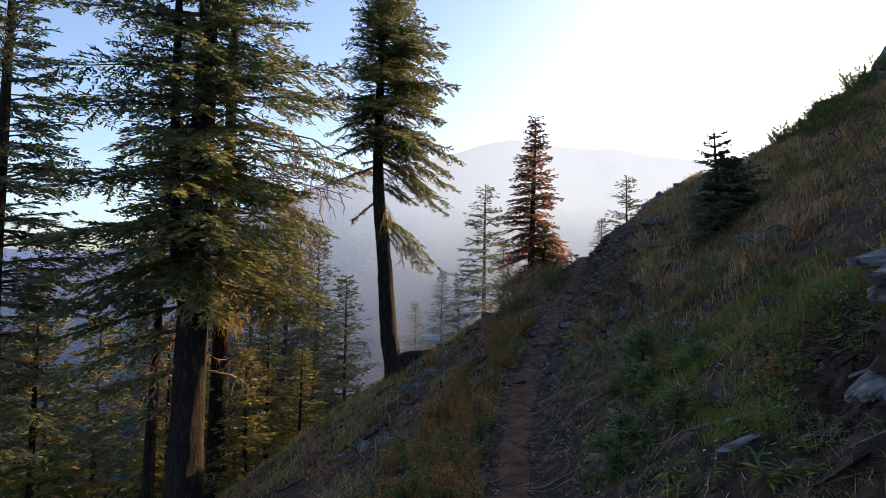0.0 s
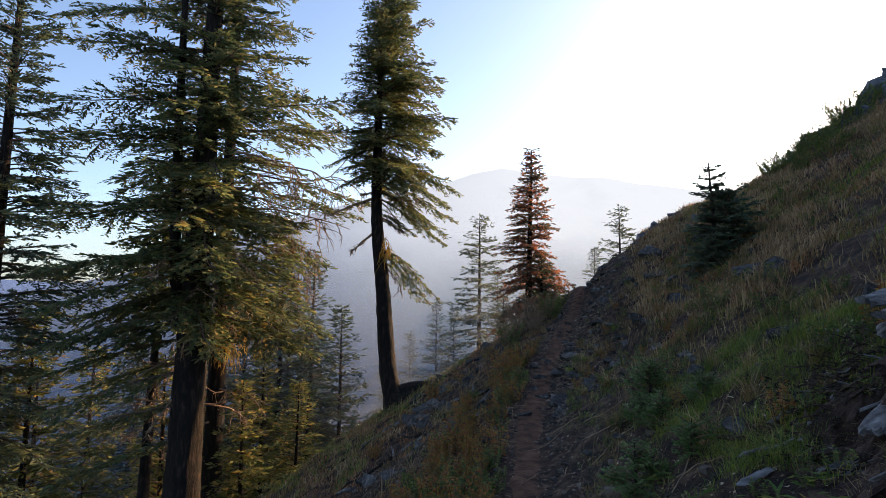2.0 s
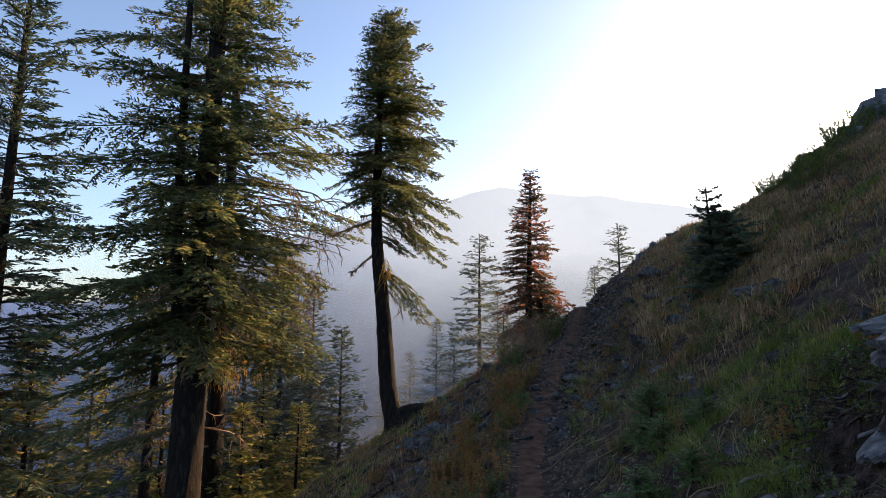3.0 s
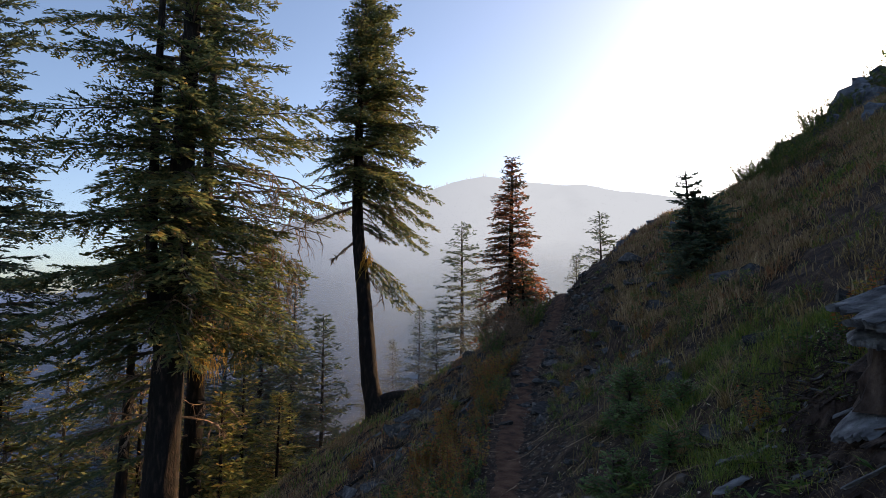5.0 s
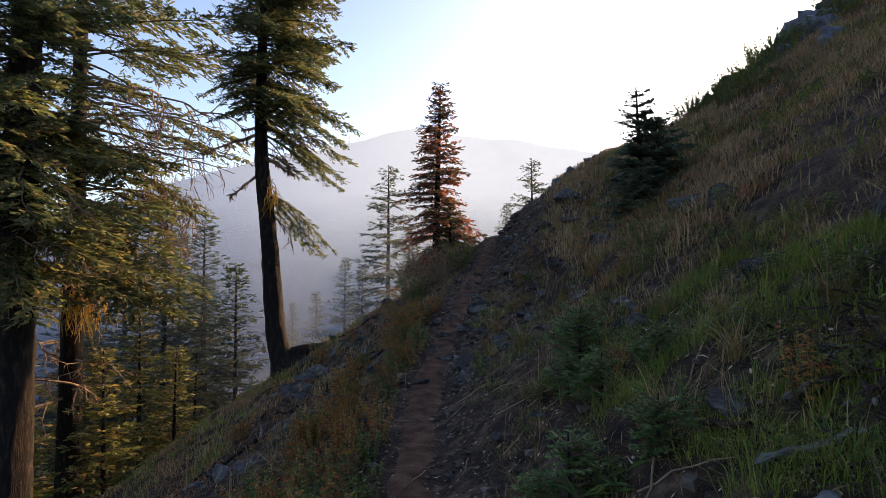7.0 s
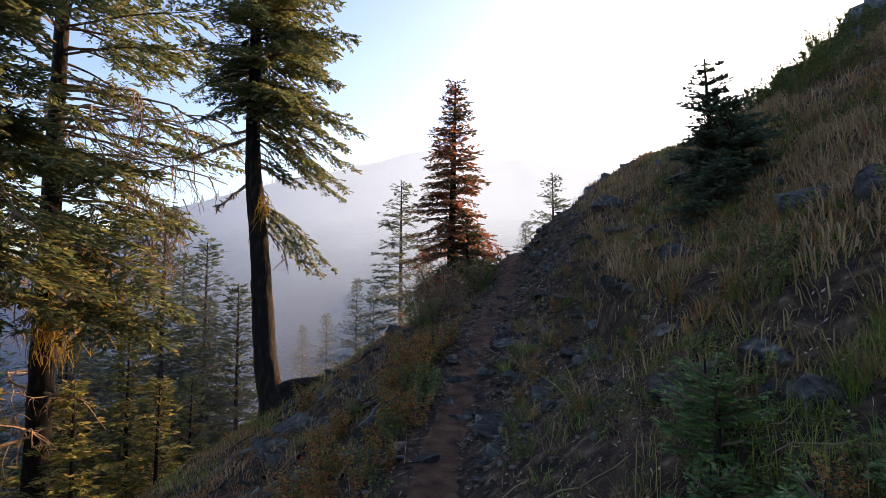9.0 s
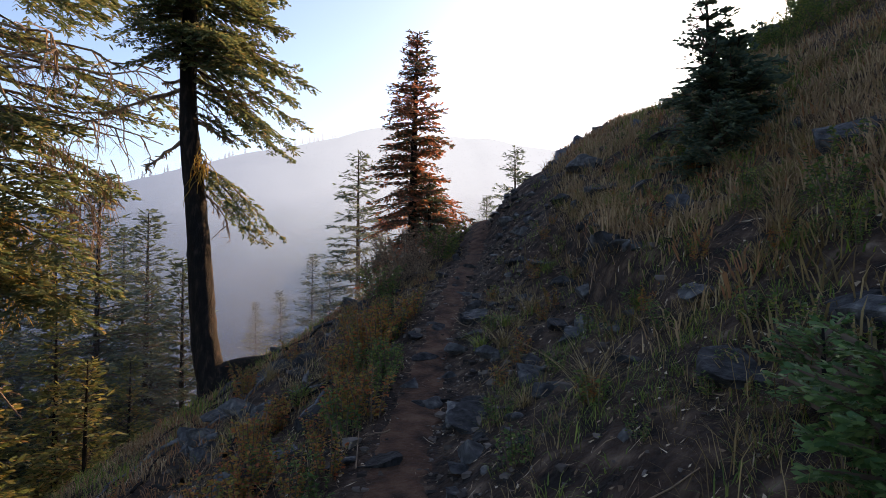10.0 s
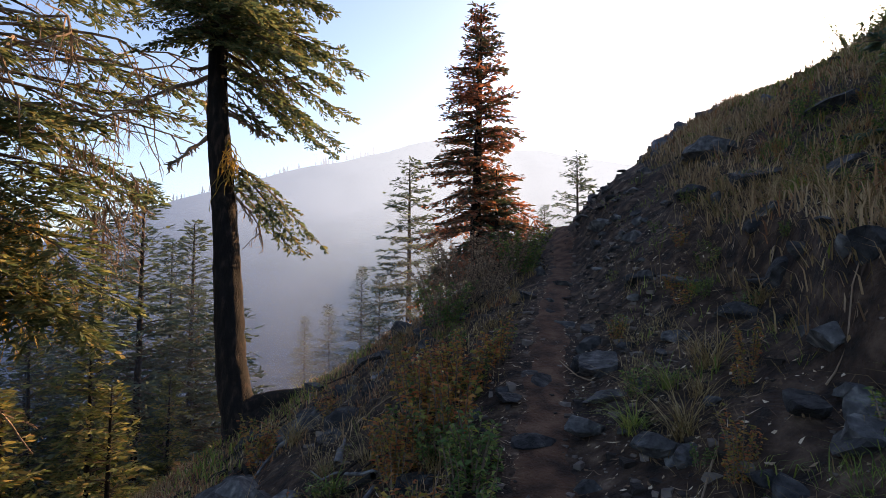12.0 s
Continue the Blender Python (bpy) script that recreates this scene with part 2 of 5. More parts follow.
def dead_limb(h, start, d, length, rad, r, level=0):
    """A crooked bare limb with forking, drooping twigs."""
    n = (9, 6, 5)[level]
    p, dirs, pts = np.array(start, float), np.array(d, float), [np.array(start, float)]
    for i in range(n - 1):
        dirs = norm(dirs + r.normal(0, 0.17 + 0.06 * level, 3) + np.array([0, 0, -0.07 - 0.07 * level]))
        p = p + dirs * length / (n - 1)
        pts.append(p)
    pts = np.array(pts)
    h.add(*tube(pts, np.linspace(rad, max(rad * 0.3, 0.004), n), (5, 4, 3)[level]))
    if level == 2:
        return
    for _ in range((8, 4)[level]):
        i = int(r.integers(2 if level == 0 else 1, n - 1))
        t = norm(pts[i] - pts[i - 1])
        sd = norm(t * 0.6 + r.normal(0, 0.6, 3) * np.array([1, 1, 0.5]) + np.array([0, 0, -0.25]))
        dead_limb(h, pts[i], sd, length * r.uniform(0.25, 0.5) * (1 - 0.4 * i / n), rad * 0.45, r, level + 1)


def conifer_meshes(seed, height, crown0, radius, mat, spacing=0.2, fine=0.16, lean=(0, 0), trunk_r=0.25, spine=None, droop=0.35, rise=0.15,
                   gap=0.0, sector=None, power=0.8, dead0=None, dead_n=0, needle_w=0.042, top_r=0.02, flare=0.5, extra=(), twig=1.5, whorl=4, jit=0.5,
                   inner=0.16, flat=0.16, rings=60, sides=14, bark=0.06, low=0.55, wood_n=8):
    """Trunk, branch wood, foliage and bare dead limbs of one conifer, base at the origin."""
    r = np.random.default_rng(seed)
    zs = -0.6 + (height + 0.6) * np.linspace(0, 1, rings) ** 1.3

    def axis(z):
        z = np.asarray(z, float)
        k = np.clip(z / height, 0, 1)
        x, y = lean[0] * k, lean[1] * k
        if spine:
            x, y = (sum(np.interp(z + o, [q[0] for q in spine], [q[c] for q in spine]) for o in (-0.3, -0.15, 0, 0.15, 0.3)) / 5 for c in (1, 2))
        return np.stack([x, y, z], -1)

    rad = trunk_r * (1 - np.clip(zs / height, 0, 1)) ** 0.8 + top_r + trunk_r * flare * np.exp(-np.maximum(zs, 0) / 0.35)
    trunk = mesh_from("trunk", *bark_tube(axis(zs), rad, sides, seed, bark), M_BARK, True)
    wood, limbs, leaf = Heap(), [], []
    up = np.array([0, 0, 1.0])

    def bough(z, az, l, e0, dr, bare):
        """bare: 0 leafy, 1 dead and forking, 2 dead with hanging lichen, 3 leafy and dense."""
        thin, bare = (0.05 if bare == 3 else gap), bare % 3
        o = axis(z)
        h = np.array([np.cos(az), np.sin(az), 0])
        side = np.array([-np.sin(az), np.cos(az), 0])
        n = 8 if bare else wood_n
        dead = Heap()
        if bare:
            limbs.append(dead)
        if bare == 1:
            dead_limb(dead, o, norm(h + up * e0), l, min(0.045, 0.012 + 0.011 * l), r)
            return
        s = np.linspace(0, 1, n)
        wob = r.normal(0, 0.07, 2)
        pts = o + l * (s[:, None] * h + (s ** 2 * wob[0] + 0.03 * np.sin(s * 7 + wob[1] * 40) * s)[:, None] * side) + up * (l * (e0 * s - dr * s ** 2 + 0.32 * dr * s ** 4))[:, None]
        if bare == 2:
            pts[1:] += r.normal(0, 0.018 * l + 0.012, (n - 1, 3))
            dead.add(*tube(pts, np.linspace(0.05, 0.018, n), 6, 0.12, r))
            for q2 in r.uniform(0.08, 1, int(26 * l) + 8):
                a = np.array([np.interp(q2, s, pts[:, c]) for c in range(3)]) + r.normal(0, 0.014, 3)
                L2 = r.uniform(0.03, 0.2) * r.uniform(0.4, 1)
                dead.add(*tube([a, a + [r.normal(0, 0.02), 0, -L2 * 0.6], a + [r.normal(0, 0.04), 0, -L2]], [0.024, 0.015, 0.004], 4))
            for q2 in r.uniform(0.3, 1, 5):
                a = np.array([np.interp(q2, s, pts[:, c]) for c in range(3)])
                b = norm(h + r.normal(0, 0.5, 3))
                dead.add(*tube([a, a + b * 0.06, a + b * 0.13], [0.02, 0.014, 0.006], 4))
            return
        wood.add(*tube(pts, np.linspace(min(0.05, 0.012 + 0.013 * l), 0.004, n), 3))
        m = max(2, int(l / (fine * 1.25)))
        ss = np.sort(np.clip(np.linspace(inner, 1, m) + r.normal(0, 0.3 / m, m), inner * 0.7, 1))
        sp = np.stack([np.interp(ss, s, pts[:, c]) for c in range(3)], -1)
        tan = norm(np.stack([np.interp(ss, s, np.gradient(pts[:, c])) for c in range(3)], -1))
        roll = r.normal(0, 0.12)
        for sg in (1, -1):
            ln = l * (0.42 * (1 - ss) ** 0.8 + 0.04) * r.uniform(0.45, 1.2, m) * (0.35 + 0.65 * np.minimum(1, ss / 0.45)) + fine * 0.5
            d2 = norm(tan * r.uniform(0.6, 1.0, (m, 1)) + sg * (side + up * roll) * 0.85 + up * r.normal(-0.06, flat * 1.2, (m, 1)))
            cnt = np.maximum(1, np.round(ln / (fine * 0.85)).astype(int))
            idx = np.repeat(np.arange(m), cnt)
            kk = np.concatenate([(np.arange(c) + 0.6) / c for c in cnt])
            a = sp[idx] + d2[idx] * (ln[idx] * kk)[:, None] - up * (0.16 * ln[idx] * kk ** 2)[:, None]
            side2 = norm(np.cross(d2[idx], up))
            for s3 in (1, -1, 0):
                u = norm(d2[idx] + s3 * side2 * 0.75 + r.normal(0, 1, (len(idx), 3)) * np.array([0.16, 0.16, flat]) - up * 0.04)
                keep = r.random(len(idx)) >= thin
                leaf.append((a[keep], u[keep], np.full(keep.sum(), fine * twig) * r.uniform(0.6, 1.25, keep.sum())))

    z = crown0
    while z < height - 0.1:
        k = (z - crown0) / (height - crown0)
        count = whorl + (r.random() < 0.5)
        turn0 = r.uniform(0, 6.283)
        for c in range(count):
            az = turn0 + 6.283 * c / count + r.normal(0, 0.3) if jit < 0.3 else r.uniform(0, 2 * np.pi)
            l = radius * ((1 - k) ** power) * r.uniform(0.5, 1.15) * min(1, low + k * 3) + 0.08 * min(1, height / 3)
            if sector:
                q3 = 0.5 + 0.5 * np.cos(az - sector[0])
                l *= sector[1] + (1 - sector[1]) * q3
            bough(z + r.uniform(-1, 1) * jit * spacing, az, l, rise + 0.5 * k + r.normal(0, 0.07), droop * r.uniform(0.7, 1.3) * (1 - 0.6 * k), 0)
        z += spacing * (1.25 - 0.7 * k)
    for c in range(dead_n):
        zz = r.uniform(dead0, crown0 + (height - crown0) * 0.35)
        bough(zz, r.uniform(0, 2 * np.pi), radius * r.uniform(0.25, 0.75), r.uniform(-0.3, 0.1), r.uniform(0.1, 0.5), 1)
    for zz, az, l, e0, dr, bare in extra:
        bough(zz, radians(az), l, e0, dr, bare)
    p, u = np.concatenate([a for a, b, c in leaf]), np.concatenate([b for a, b, c in leaf])
    ln = np.concatenate([c for a, b, c in leaf])
    w = norm(np.cross(u, up) + r.normal(0, 0.42, u.shape))
    w = norm(w - u * np.sum(w * u, -1, keepdims=1))
    fv, ff = feathers(p, u, w, ln, np.full(len(p), needle_w) * r.uniform(0.75, 1.25, len(p)), wood_n == 4)
    return trunk, wood.mesh("branches", M_TWIG), mesh_from("crown", fv, ff, mat), [d.mesh("dead_limb", M_DEAD) for d in limbs]


def conifer(name, at, label, meshes, rz=0.0, scale=1.0, group="", category="conifer"):
    e = thing(name, at, label, category, group, rz, scale)
    part_mesh("trunk", meshes[0], e, "furrowed brown bark trunk")
    tagged(part_mesh("bough_wood", meshes[1], e), kind="stuff")
    tagged(part_mesh("crown", meshes[2], e), kind="stuff")
    for m in meshes[3]:
        part_mesh("dead_limb", m, e, "bare dry grey-brown limb")
    return e


big = conifer_meshes(11, 21, 5.6, 3.4, M_FIR, 0.33, 0.115, (0.25, 0.3), 0.42, dead0=3.5, dead_n=14, droop=0.42, rise=0.02, needle_w=0.046, gap=0.12, whorl=5, inner=0.14, power=0.65, rings=110, sides=26, bark=0.1, low=0.8, sector=(3.3, 0.66),
                     extra=[(6.4, 4, 2.2, -0.1, 0.3, 0), (6.9, -16, 2.2, -0.05, 0.3, 0), (6.6, -30, 2.2, -0.1, 0.35, 0), (7.4, -5, 2.3, 0.0, 0.35, 0), (7.8, -60, 2.6, 0.0, 0.4, 0), (8.4, -80, 2.6, 0.0, 0.4, 0), (9.2, -70, 2.6, 0.0, 0.4, 0), (7.1, -95, 2.4, 0.0, 0.45, 0), (10, -100, 2.6, 0.05, 0.4, 0), (6.4, -80, 2.2, -0.1, 0.4, 0), (11, -85, 2.4, 0.05, 0.4, 0), (8.8, -105, 2.2, 0.0, 0.4, 0), (12, -95, 2.2, 0.0, 0.4, 0), (9.6, -60, 2.4, 0.0, 0.4, 0), (7.6, -110, 2.3, 0.0, 0.4, 0), (5.8, -60, 2.3, -0.1, 0.4, 0),
                            (7.9, -20, 2.2, -0.3, 0.3, 1), (7.2, -45, 2.0, -0.3, 0.3, 1), (6.6, -10, 2.0, -0.4, 0.3, 1), (6.2, -70, 1.8, -0.4, 0.3, 1),
                            (10.2, 190, 4.0, 0.1, 0.2, 0), (12.6, 185, 3.6, 0.2, 0.2, 0), (13.8, 178, 4.2, 0.1, 0.15, 0), (11.2, 200, 3.6, 0.05, 0.2, 0), (8.6, 185, 3.7, 0.0, 0.25, 0), (7.4, 195, 3.6, 0.0, 0.3, 0), (6.4, 180, 3.5, -0.05, 0.3, 0),
                            (5.2, 190, 3.3, -0.1, 0.25, 0), (4.4, 205, 3.0, -0.1, 0.25, 0), (5.8, 215, 3.2, 0.0, 0.35, 0), (4.6, 170, 3.0, -0.05, 0.25, 0), (2.8, 200, 2.6, -0.15, 0.2, 0), (3.6, 185, 3.0, -0.1, 0.25, 0)])
large_fir = conifer("large_fir", (-6.3, 14.2, -4.6), "tall dark green fir with dry limbs and a thick furrowed trunk", big)
fz = np.linspace(4.6, 17, 50)
fork = np.stack([0.12 - 0.62 * (1 - np.exp(-(fz - 4.6) / 1.5)), -0.1 + 0 * fz, fz], -1)
part_mesh("forked_stem", mesh_from("forked_stem", *bark_tube(fork, np.linspace(0.16, 0.05, 50), 16, 4, 0.08), M_BARK, True), large_fir, "second slimmer stem forking from the trunk")
BENT_SPINE = [(-0.6, 0.25, -0.1), (-0.1, 0.12, -0.05), (0.4, -0.05, 0.0), (0.9, -0.18, 0.08), (1.4, -0.25, 0.15), (2.4, -0.33, 0.3), (3.4, -0.42, 0.42), (4.4, -0.56, 0.6), (5.4, -0.68, 0.7), (6.4, -0.73, 0.75), (9, -0.72, 0.8), (11.4, -0.64, 0.8), (13.4, -0.55, 0.7)]
jt = conifer_meshes(12, 13.5, 7.0, 2.6, M_FIR, 0.18, 0.085, (0, 0), 0.25, spine=BENT_SPINE, sector=(-0.2, 0.5), whorl=6, droop=0.5, rise=-0.02, gap=0.15, needle_w=0.036, flare=0.5, power=0.5, rings=150, sides=30, bark=0.11, inner=0.14, low=0.7,
                    extra=[(6.35, 174, 1.65, -0.2, 0.22, 2), (6.6, 165, 0.55, -0.1, 0.2, 2), (5.35, 190, 0.8, -0.75, 0.3, 2), (7.5, 190, 0.5, -0.3, 0.2, 2), (7.8, 170, 0.45, -0.1, 0.3, 2), (4.75, -5, 1.9, -0.2, 0.95, 0), (4.6, -25, 1.5, -0.3, 1.0, 0), (4.4, 12, 1.2, -0.4, 1.0, 0), (4.7, -14, 1.7, -0.3, 1.0, 0), (4.3, -10, 1.3, -0.7, 0.6, 1), (4.5, -30, 1.1, -0.6, 0.6, 1),
                           (5.7, 5, 0.9, -0.2, 0.4, 2), (5.9, -15, 1.3, -0.35, 0.3, 0), (5.8, 8, 1.0, -0.3, 0.4, 0), (6.4, -10, 2.2, -0.45, 0.35, 0), (6.7, 15, 2.3, -0.4, 0.35, 0), (6.6, -35, 2.0, -0.35, 0.4, 0), (7.0, 0, 2.5, -0.3, 0.35, 0), (6.9, 30, 2.2, -0.3, 0.4, 0), (7.2, -20, 2.5, -0.25, 0.35, 0), (8.0, 175, 1.7, -0.1, 0.3, 0), (7.6, 185, 1.3, -0.1, 0.3, 0), (7.3, -50, 2.4, -0.2, 0.4, 0), (7.6, 5, 2.6, -0.15, 0.35, 0),
                           (6.7, -5, 1.8, -0.6, 0.3, 1), (6.3, 10, 1.3, -0.7, 0.3, 1), (7.1, -25, 2.0, -0.5, 0.3, 1), (6.1, -20, 0.9, -0.8, 0.2, 1)])
JX, JY = -1.4, 17.2
bent_fir = conifer("bent_fir", (JX, JY, -1.5), "fir with a trunk that curves out of the slope", jt)
for k, (dx, dy, dz) in enumerate(((1.35, -0.15, 0.72), (0.9, -0.55, 0.3), (-0.45, -0.35, -0.5), (0.4, -0.7, -0.05))):
    s5 = np.linspace(0, 1, 12)
    rp = np.stack([0.1 + dx * s5, dy * s5 + 0.06 * np.sin(s5 * 5 + k), 0.22 + (dz - 0.25) * s5 ** 0.7], -1)
    part_mesh("root", mesh_from("root", *bark_tube(rp, 0.26 * (1 - s5) ** 0.7 + 0.03, 14, 30 + k, 0.16), M_BARK, True), bent_fir, "thick dark exposed root")
red = conifer_meshes(13, 6.35, 1.2, 1.4, M_FIR_RED, 0.17, 0.078, (0.15, 0), 0.12, whorl=6, droop=0.7, rise=0.1, gap=0.25, needle_w=0.038, dead0=0.5, dead_n=16, power=0.8, top_r=0.012, jit=0.5, inner=0.15, low=0.75,
                     extra=[(1.5, 185, 1.2, -0.5, 0.6, 0), (1.3, 200, 1.1, -0.6, 0.6, 0), (1.2, 170, 1.0, -0.7, 0.5, 1), (1.6, 195, 1.2, -0.6, 0.5, 1), (2.6, 0, 1.5, -0.1, 0.6, 0), (2.3, -20, 1.5, -0.1, 0.6, 0)])
conifer("rust_fir", (2.74, 18.0, 6.55 - 6.35), "dying fir with rust-red and green needles", red)
smallm = conifer_meshes(14, 2.1, 0.12, 0.82, M_FIR_BLUE, 0.24, 0.05, (-0.12, 0), 0.045, droop=0.06, rise=0.02, needle_w=0.03, power=0.95, top_r=0.008, jit=0.06, whorl=7, flat=0.08, gap=0.05, inner=0.1, low=0.9)
bushy = conifer_meshes(21, 1.3, 0.05, 0.95, M_FIR_BLUE, 0.13, 0.055, (0.05, 0), 0.04, droop=0.12, rise=0.05, needle_w=0.034, power=0.6, top_r=0.008, whorl=6, low=0.8)
conifer("young_fir", (5.2, 10.65, 4.33 - 2.1), "young dark green fir with layered flat boughs", smallm)
conifer("young_fir", (3.15, 17.7, gz(3.15, 17.7) - 0.05), "small dark green fir below a dying tree", smallm, 70, 0.95)
conifer("young_fir", (5.55, 10.75, gz(5.55, 10.75) - 0.12), "low bushy dark green fir on the slope", bushy, 150, 1.0)
conifer("young_fir", (4.95, 10.3, gz(4.95, 10.3) - 0.12), "low bushy dark green fir on the slope", bushy, 30, 0.62)


def hanging(name, parent, at, n, length, spread_r, mat, label, seed, rad=0.004, swing=0.2):
    """A curtain of drooping strands below a bough."""
    r = np.random.default_rng(seed)
    h = Heap()
    for _ in range(n):
        o = np.array([r.normal(0, spread_r), r.normal(0, spread_r), r.normal(0, 0.18)])
        L, sway = length * r.uniform(0.35, 1.1), r.normal(0, swing, 2)
        s = np.linspace(0, 1, 6)
        crook = np.cumsum(r.normal(0, 0.07, (6, 3)), 0) * L * np.array([1, 1, 0.3])
        pts = o + np.stack([sway[0] * L * s ** 0.6, sway[1] * L * s ** 0.6, -L * s ** 1.4], -1) + crook
        h.add(*tube(pts, np.linspace(rad, rad * 0.4, 6), 3))
    ob = part_mesh(name, h.mesh(name, mat), parent, label)
    ob.matrix_basis = parent.matrix_basis.inverted() @ pose(*at)
    return tagged(ob, kind="stuff")


behind = conifer_meshes(22, 25, 12.8, 4.2, M_FIR, 0.5, 0.15, (0.2, 0.1), 0.36, dead0=5, dead_n=20, droop=0.42, rise=0.0, needle_w=0.05, gap=0.4, whorl=4, inner=0.35, power=0.7, rings=80, sides=20, bark=0.1, low=0.85,
                        extra=[(15.6, -28, 5.6, 0.0, 0.15, 0), (16.4, -25, 5.8, 0.0, 0.12, 0), (14.2, -8, 5.0, -0.05, 0.25, 0), (13.6, 5, 4.8, 0.0, 0.3, 0), (13.0, -40, 4.2, -0.1, 0.3, 0), (14.4, -16, 5.2, 0.05, 0.3, 1), (13.4, -2, 4.8, 0.05, 0.3, 1), (12.2, -22, 4.6, 0.05, 0.3, 1),
                               (14.6, -6, 5.4, 0.0, 0.3, 1), (13.8, -14, 5.0, 0.0, 0.3, 1), (14.0, -24, 5.4, -0.05, 0.3, 1), (12.8, 2, 4.6, 0.05, 0.3, 1), (15.0, 3, 5.2, 0.0, 0.3, 1), (13.2, -38, 4.4, -0.05, 0.3, 1), (11.6, -10, 4.0, 0.0, 0.3, 1), (10.8, 8, 3.8, 0.0, 0.3, 1),
                               (11.8, -2, 3.8, -0.1, 0.25, 0), (12.9, -34, 3.6, -0.05, 0.3, 3), (12.3, -46, 3.5, -0.05, 0.3, 3), (11.7, -28, 3.8, -0.1, 0.3, 3), (11.2, -40, 3.9, -0.1, 0.25, 3), (10.6, -32, 4.2, -0.15, 0.25, 3), (10.0, -26, 4.4, -0.2, 0.2, 3), (9.5, -38, 4.3, -0.15, 0.2, 3), (11.4, -60, 3.6, -0.1, 0.3, 3), (10.4, -55, 3.7, -0.1, 0.3, 3), (9.1, -46, 4.1, -0.1, 0.2, 3), (12.6, -65, 3.2, -0.05, 0.3, 3), (9.3, -30, 4.2, -0.25, 0.15, 3)])
BX, BY, BZ = -7.9, 20.3, -8.0
lichen_fir = conifer("lichen_fir", (BX, BY, BZ), "tall fir hung with lichen and dead forking limbs", behind)
for k, (x, y, z, n, L, sp2) in enumerate(((-7.3, 20.0, 2.6, 60, 1.8, 0.16), (-6.9, 19.9, 2.2, 70, 2.0, 0.18), (-6.5, 20.1, 2.3, 45, 1.5, 0.16), (-7.1, 19.8, 0.6, 60, 1.4, 0.2), (-7.6, 19.9, 0.4, 50, 1.2, 0.16), (-6.2, 20.0, 1.0, 40, 1.3, 0.16))):
    hanging("hanging_lichen", lichen_fir, (x, y, z), n, L, sp2, M_MOSS, "yellow-green hanging lichen", 30 + k, 0.018, 0.12)
for k, (x, y, z, n, L) in enumerate(((-5.2, 20.3, 2.7, 26, 2.1), (-5.6, 20.1, 3.8, 20, 1.5), (-4.8, 20.6, 3.4, 12, 1.4))):
    rk = np.random.default_rng(60 + k)
    tangle = Heap()
    for _ in range(n):
        dead_limb(tangle, rk.normal(0, 0.22, 3), norm(np.array([rk.normal(0.1, 0.25), rk.normal(0, 0.25), -1.0])), L * rk.uniform(0.5, 1.1), 0.016, rk, 1)
    ob = part_mesh("dry_twig_curtain", tangle.mesh("dry_twig_curtain", M_DEAD), lichen_fir, "brown tangle of dry drooping twigs")
    ob.matrix_basis = lichen_fir.matrix_basis.inverted() @ pose(x, y, z)
    tagged(ob, kind="stuff")
hanging("hanging_lichen", bent_fir, (-1.72, 17.45, 3.2), 30, 0.6, 0.05, M_MOSS, "yellow-green lichen on the bark", 5, 0.014)
left = conifer_meshes(15, 20, 4.5, 3.4, M_FIR_BLUE, 0.36, 0.13, (0.3, 0), 0.26, dead0=4, dead_n=8, droop=0.4, rise=0.05, gap=0.12, needle_w=0.045, inner=0.2, power=0.75)
conifer("tall_fir", (-12.3, 15.4, -7.5), "tall dark blue-green fir with drooping boughs", left)
mid = conifer_meshes(16, 14, 0.6, 3.6, M_FIR_WARM, 0.52, 0.28, (0.2, 0), 0.2, dead0=1, dead_n=3, droop=0.4, rise=0.05, gap=0.2, needle_w=0.13, power=0.8, wood_n=4, whorl=6, rings=30, sides=8)
midb = conifer_meshes(17, 16, 1.5, 3.7, M_FIR_BLUE, 0.58, 0.3, (0.1, 0), 0.2, dead0=1, dead_n=3, droop=0.35, rise=0.05, gap=0.18, needle_w=0.13, power=0.8, wood_n=4, whorl=6, rings=30, sides=8, low=0.75)
sparse = conifer_meshes(18, 14, 2.0, 3.5, M_FIR_BLUE, 0.85, 0.26, (0.1, 0), 0.2, dead0=1, dead_n=6, droop=0.3, rise=0.0, gap=0.15, needle_w=0.1, power=0.6, jit=0.35, whorl=5, wood_n=5)
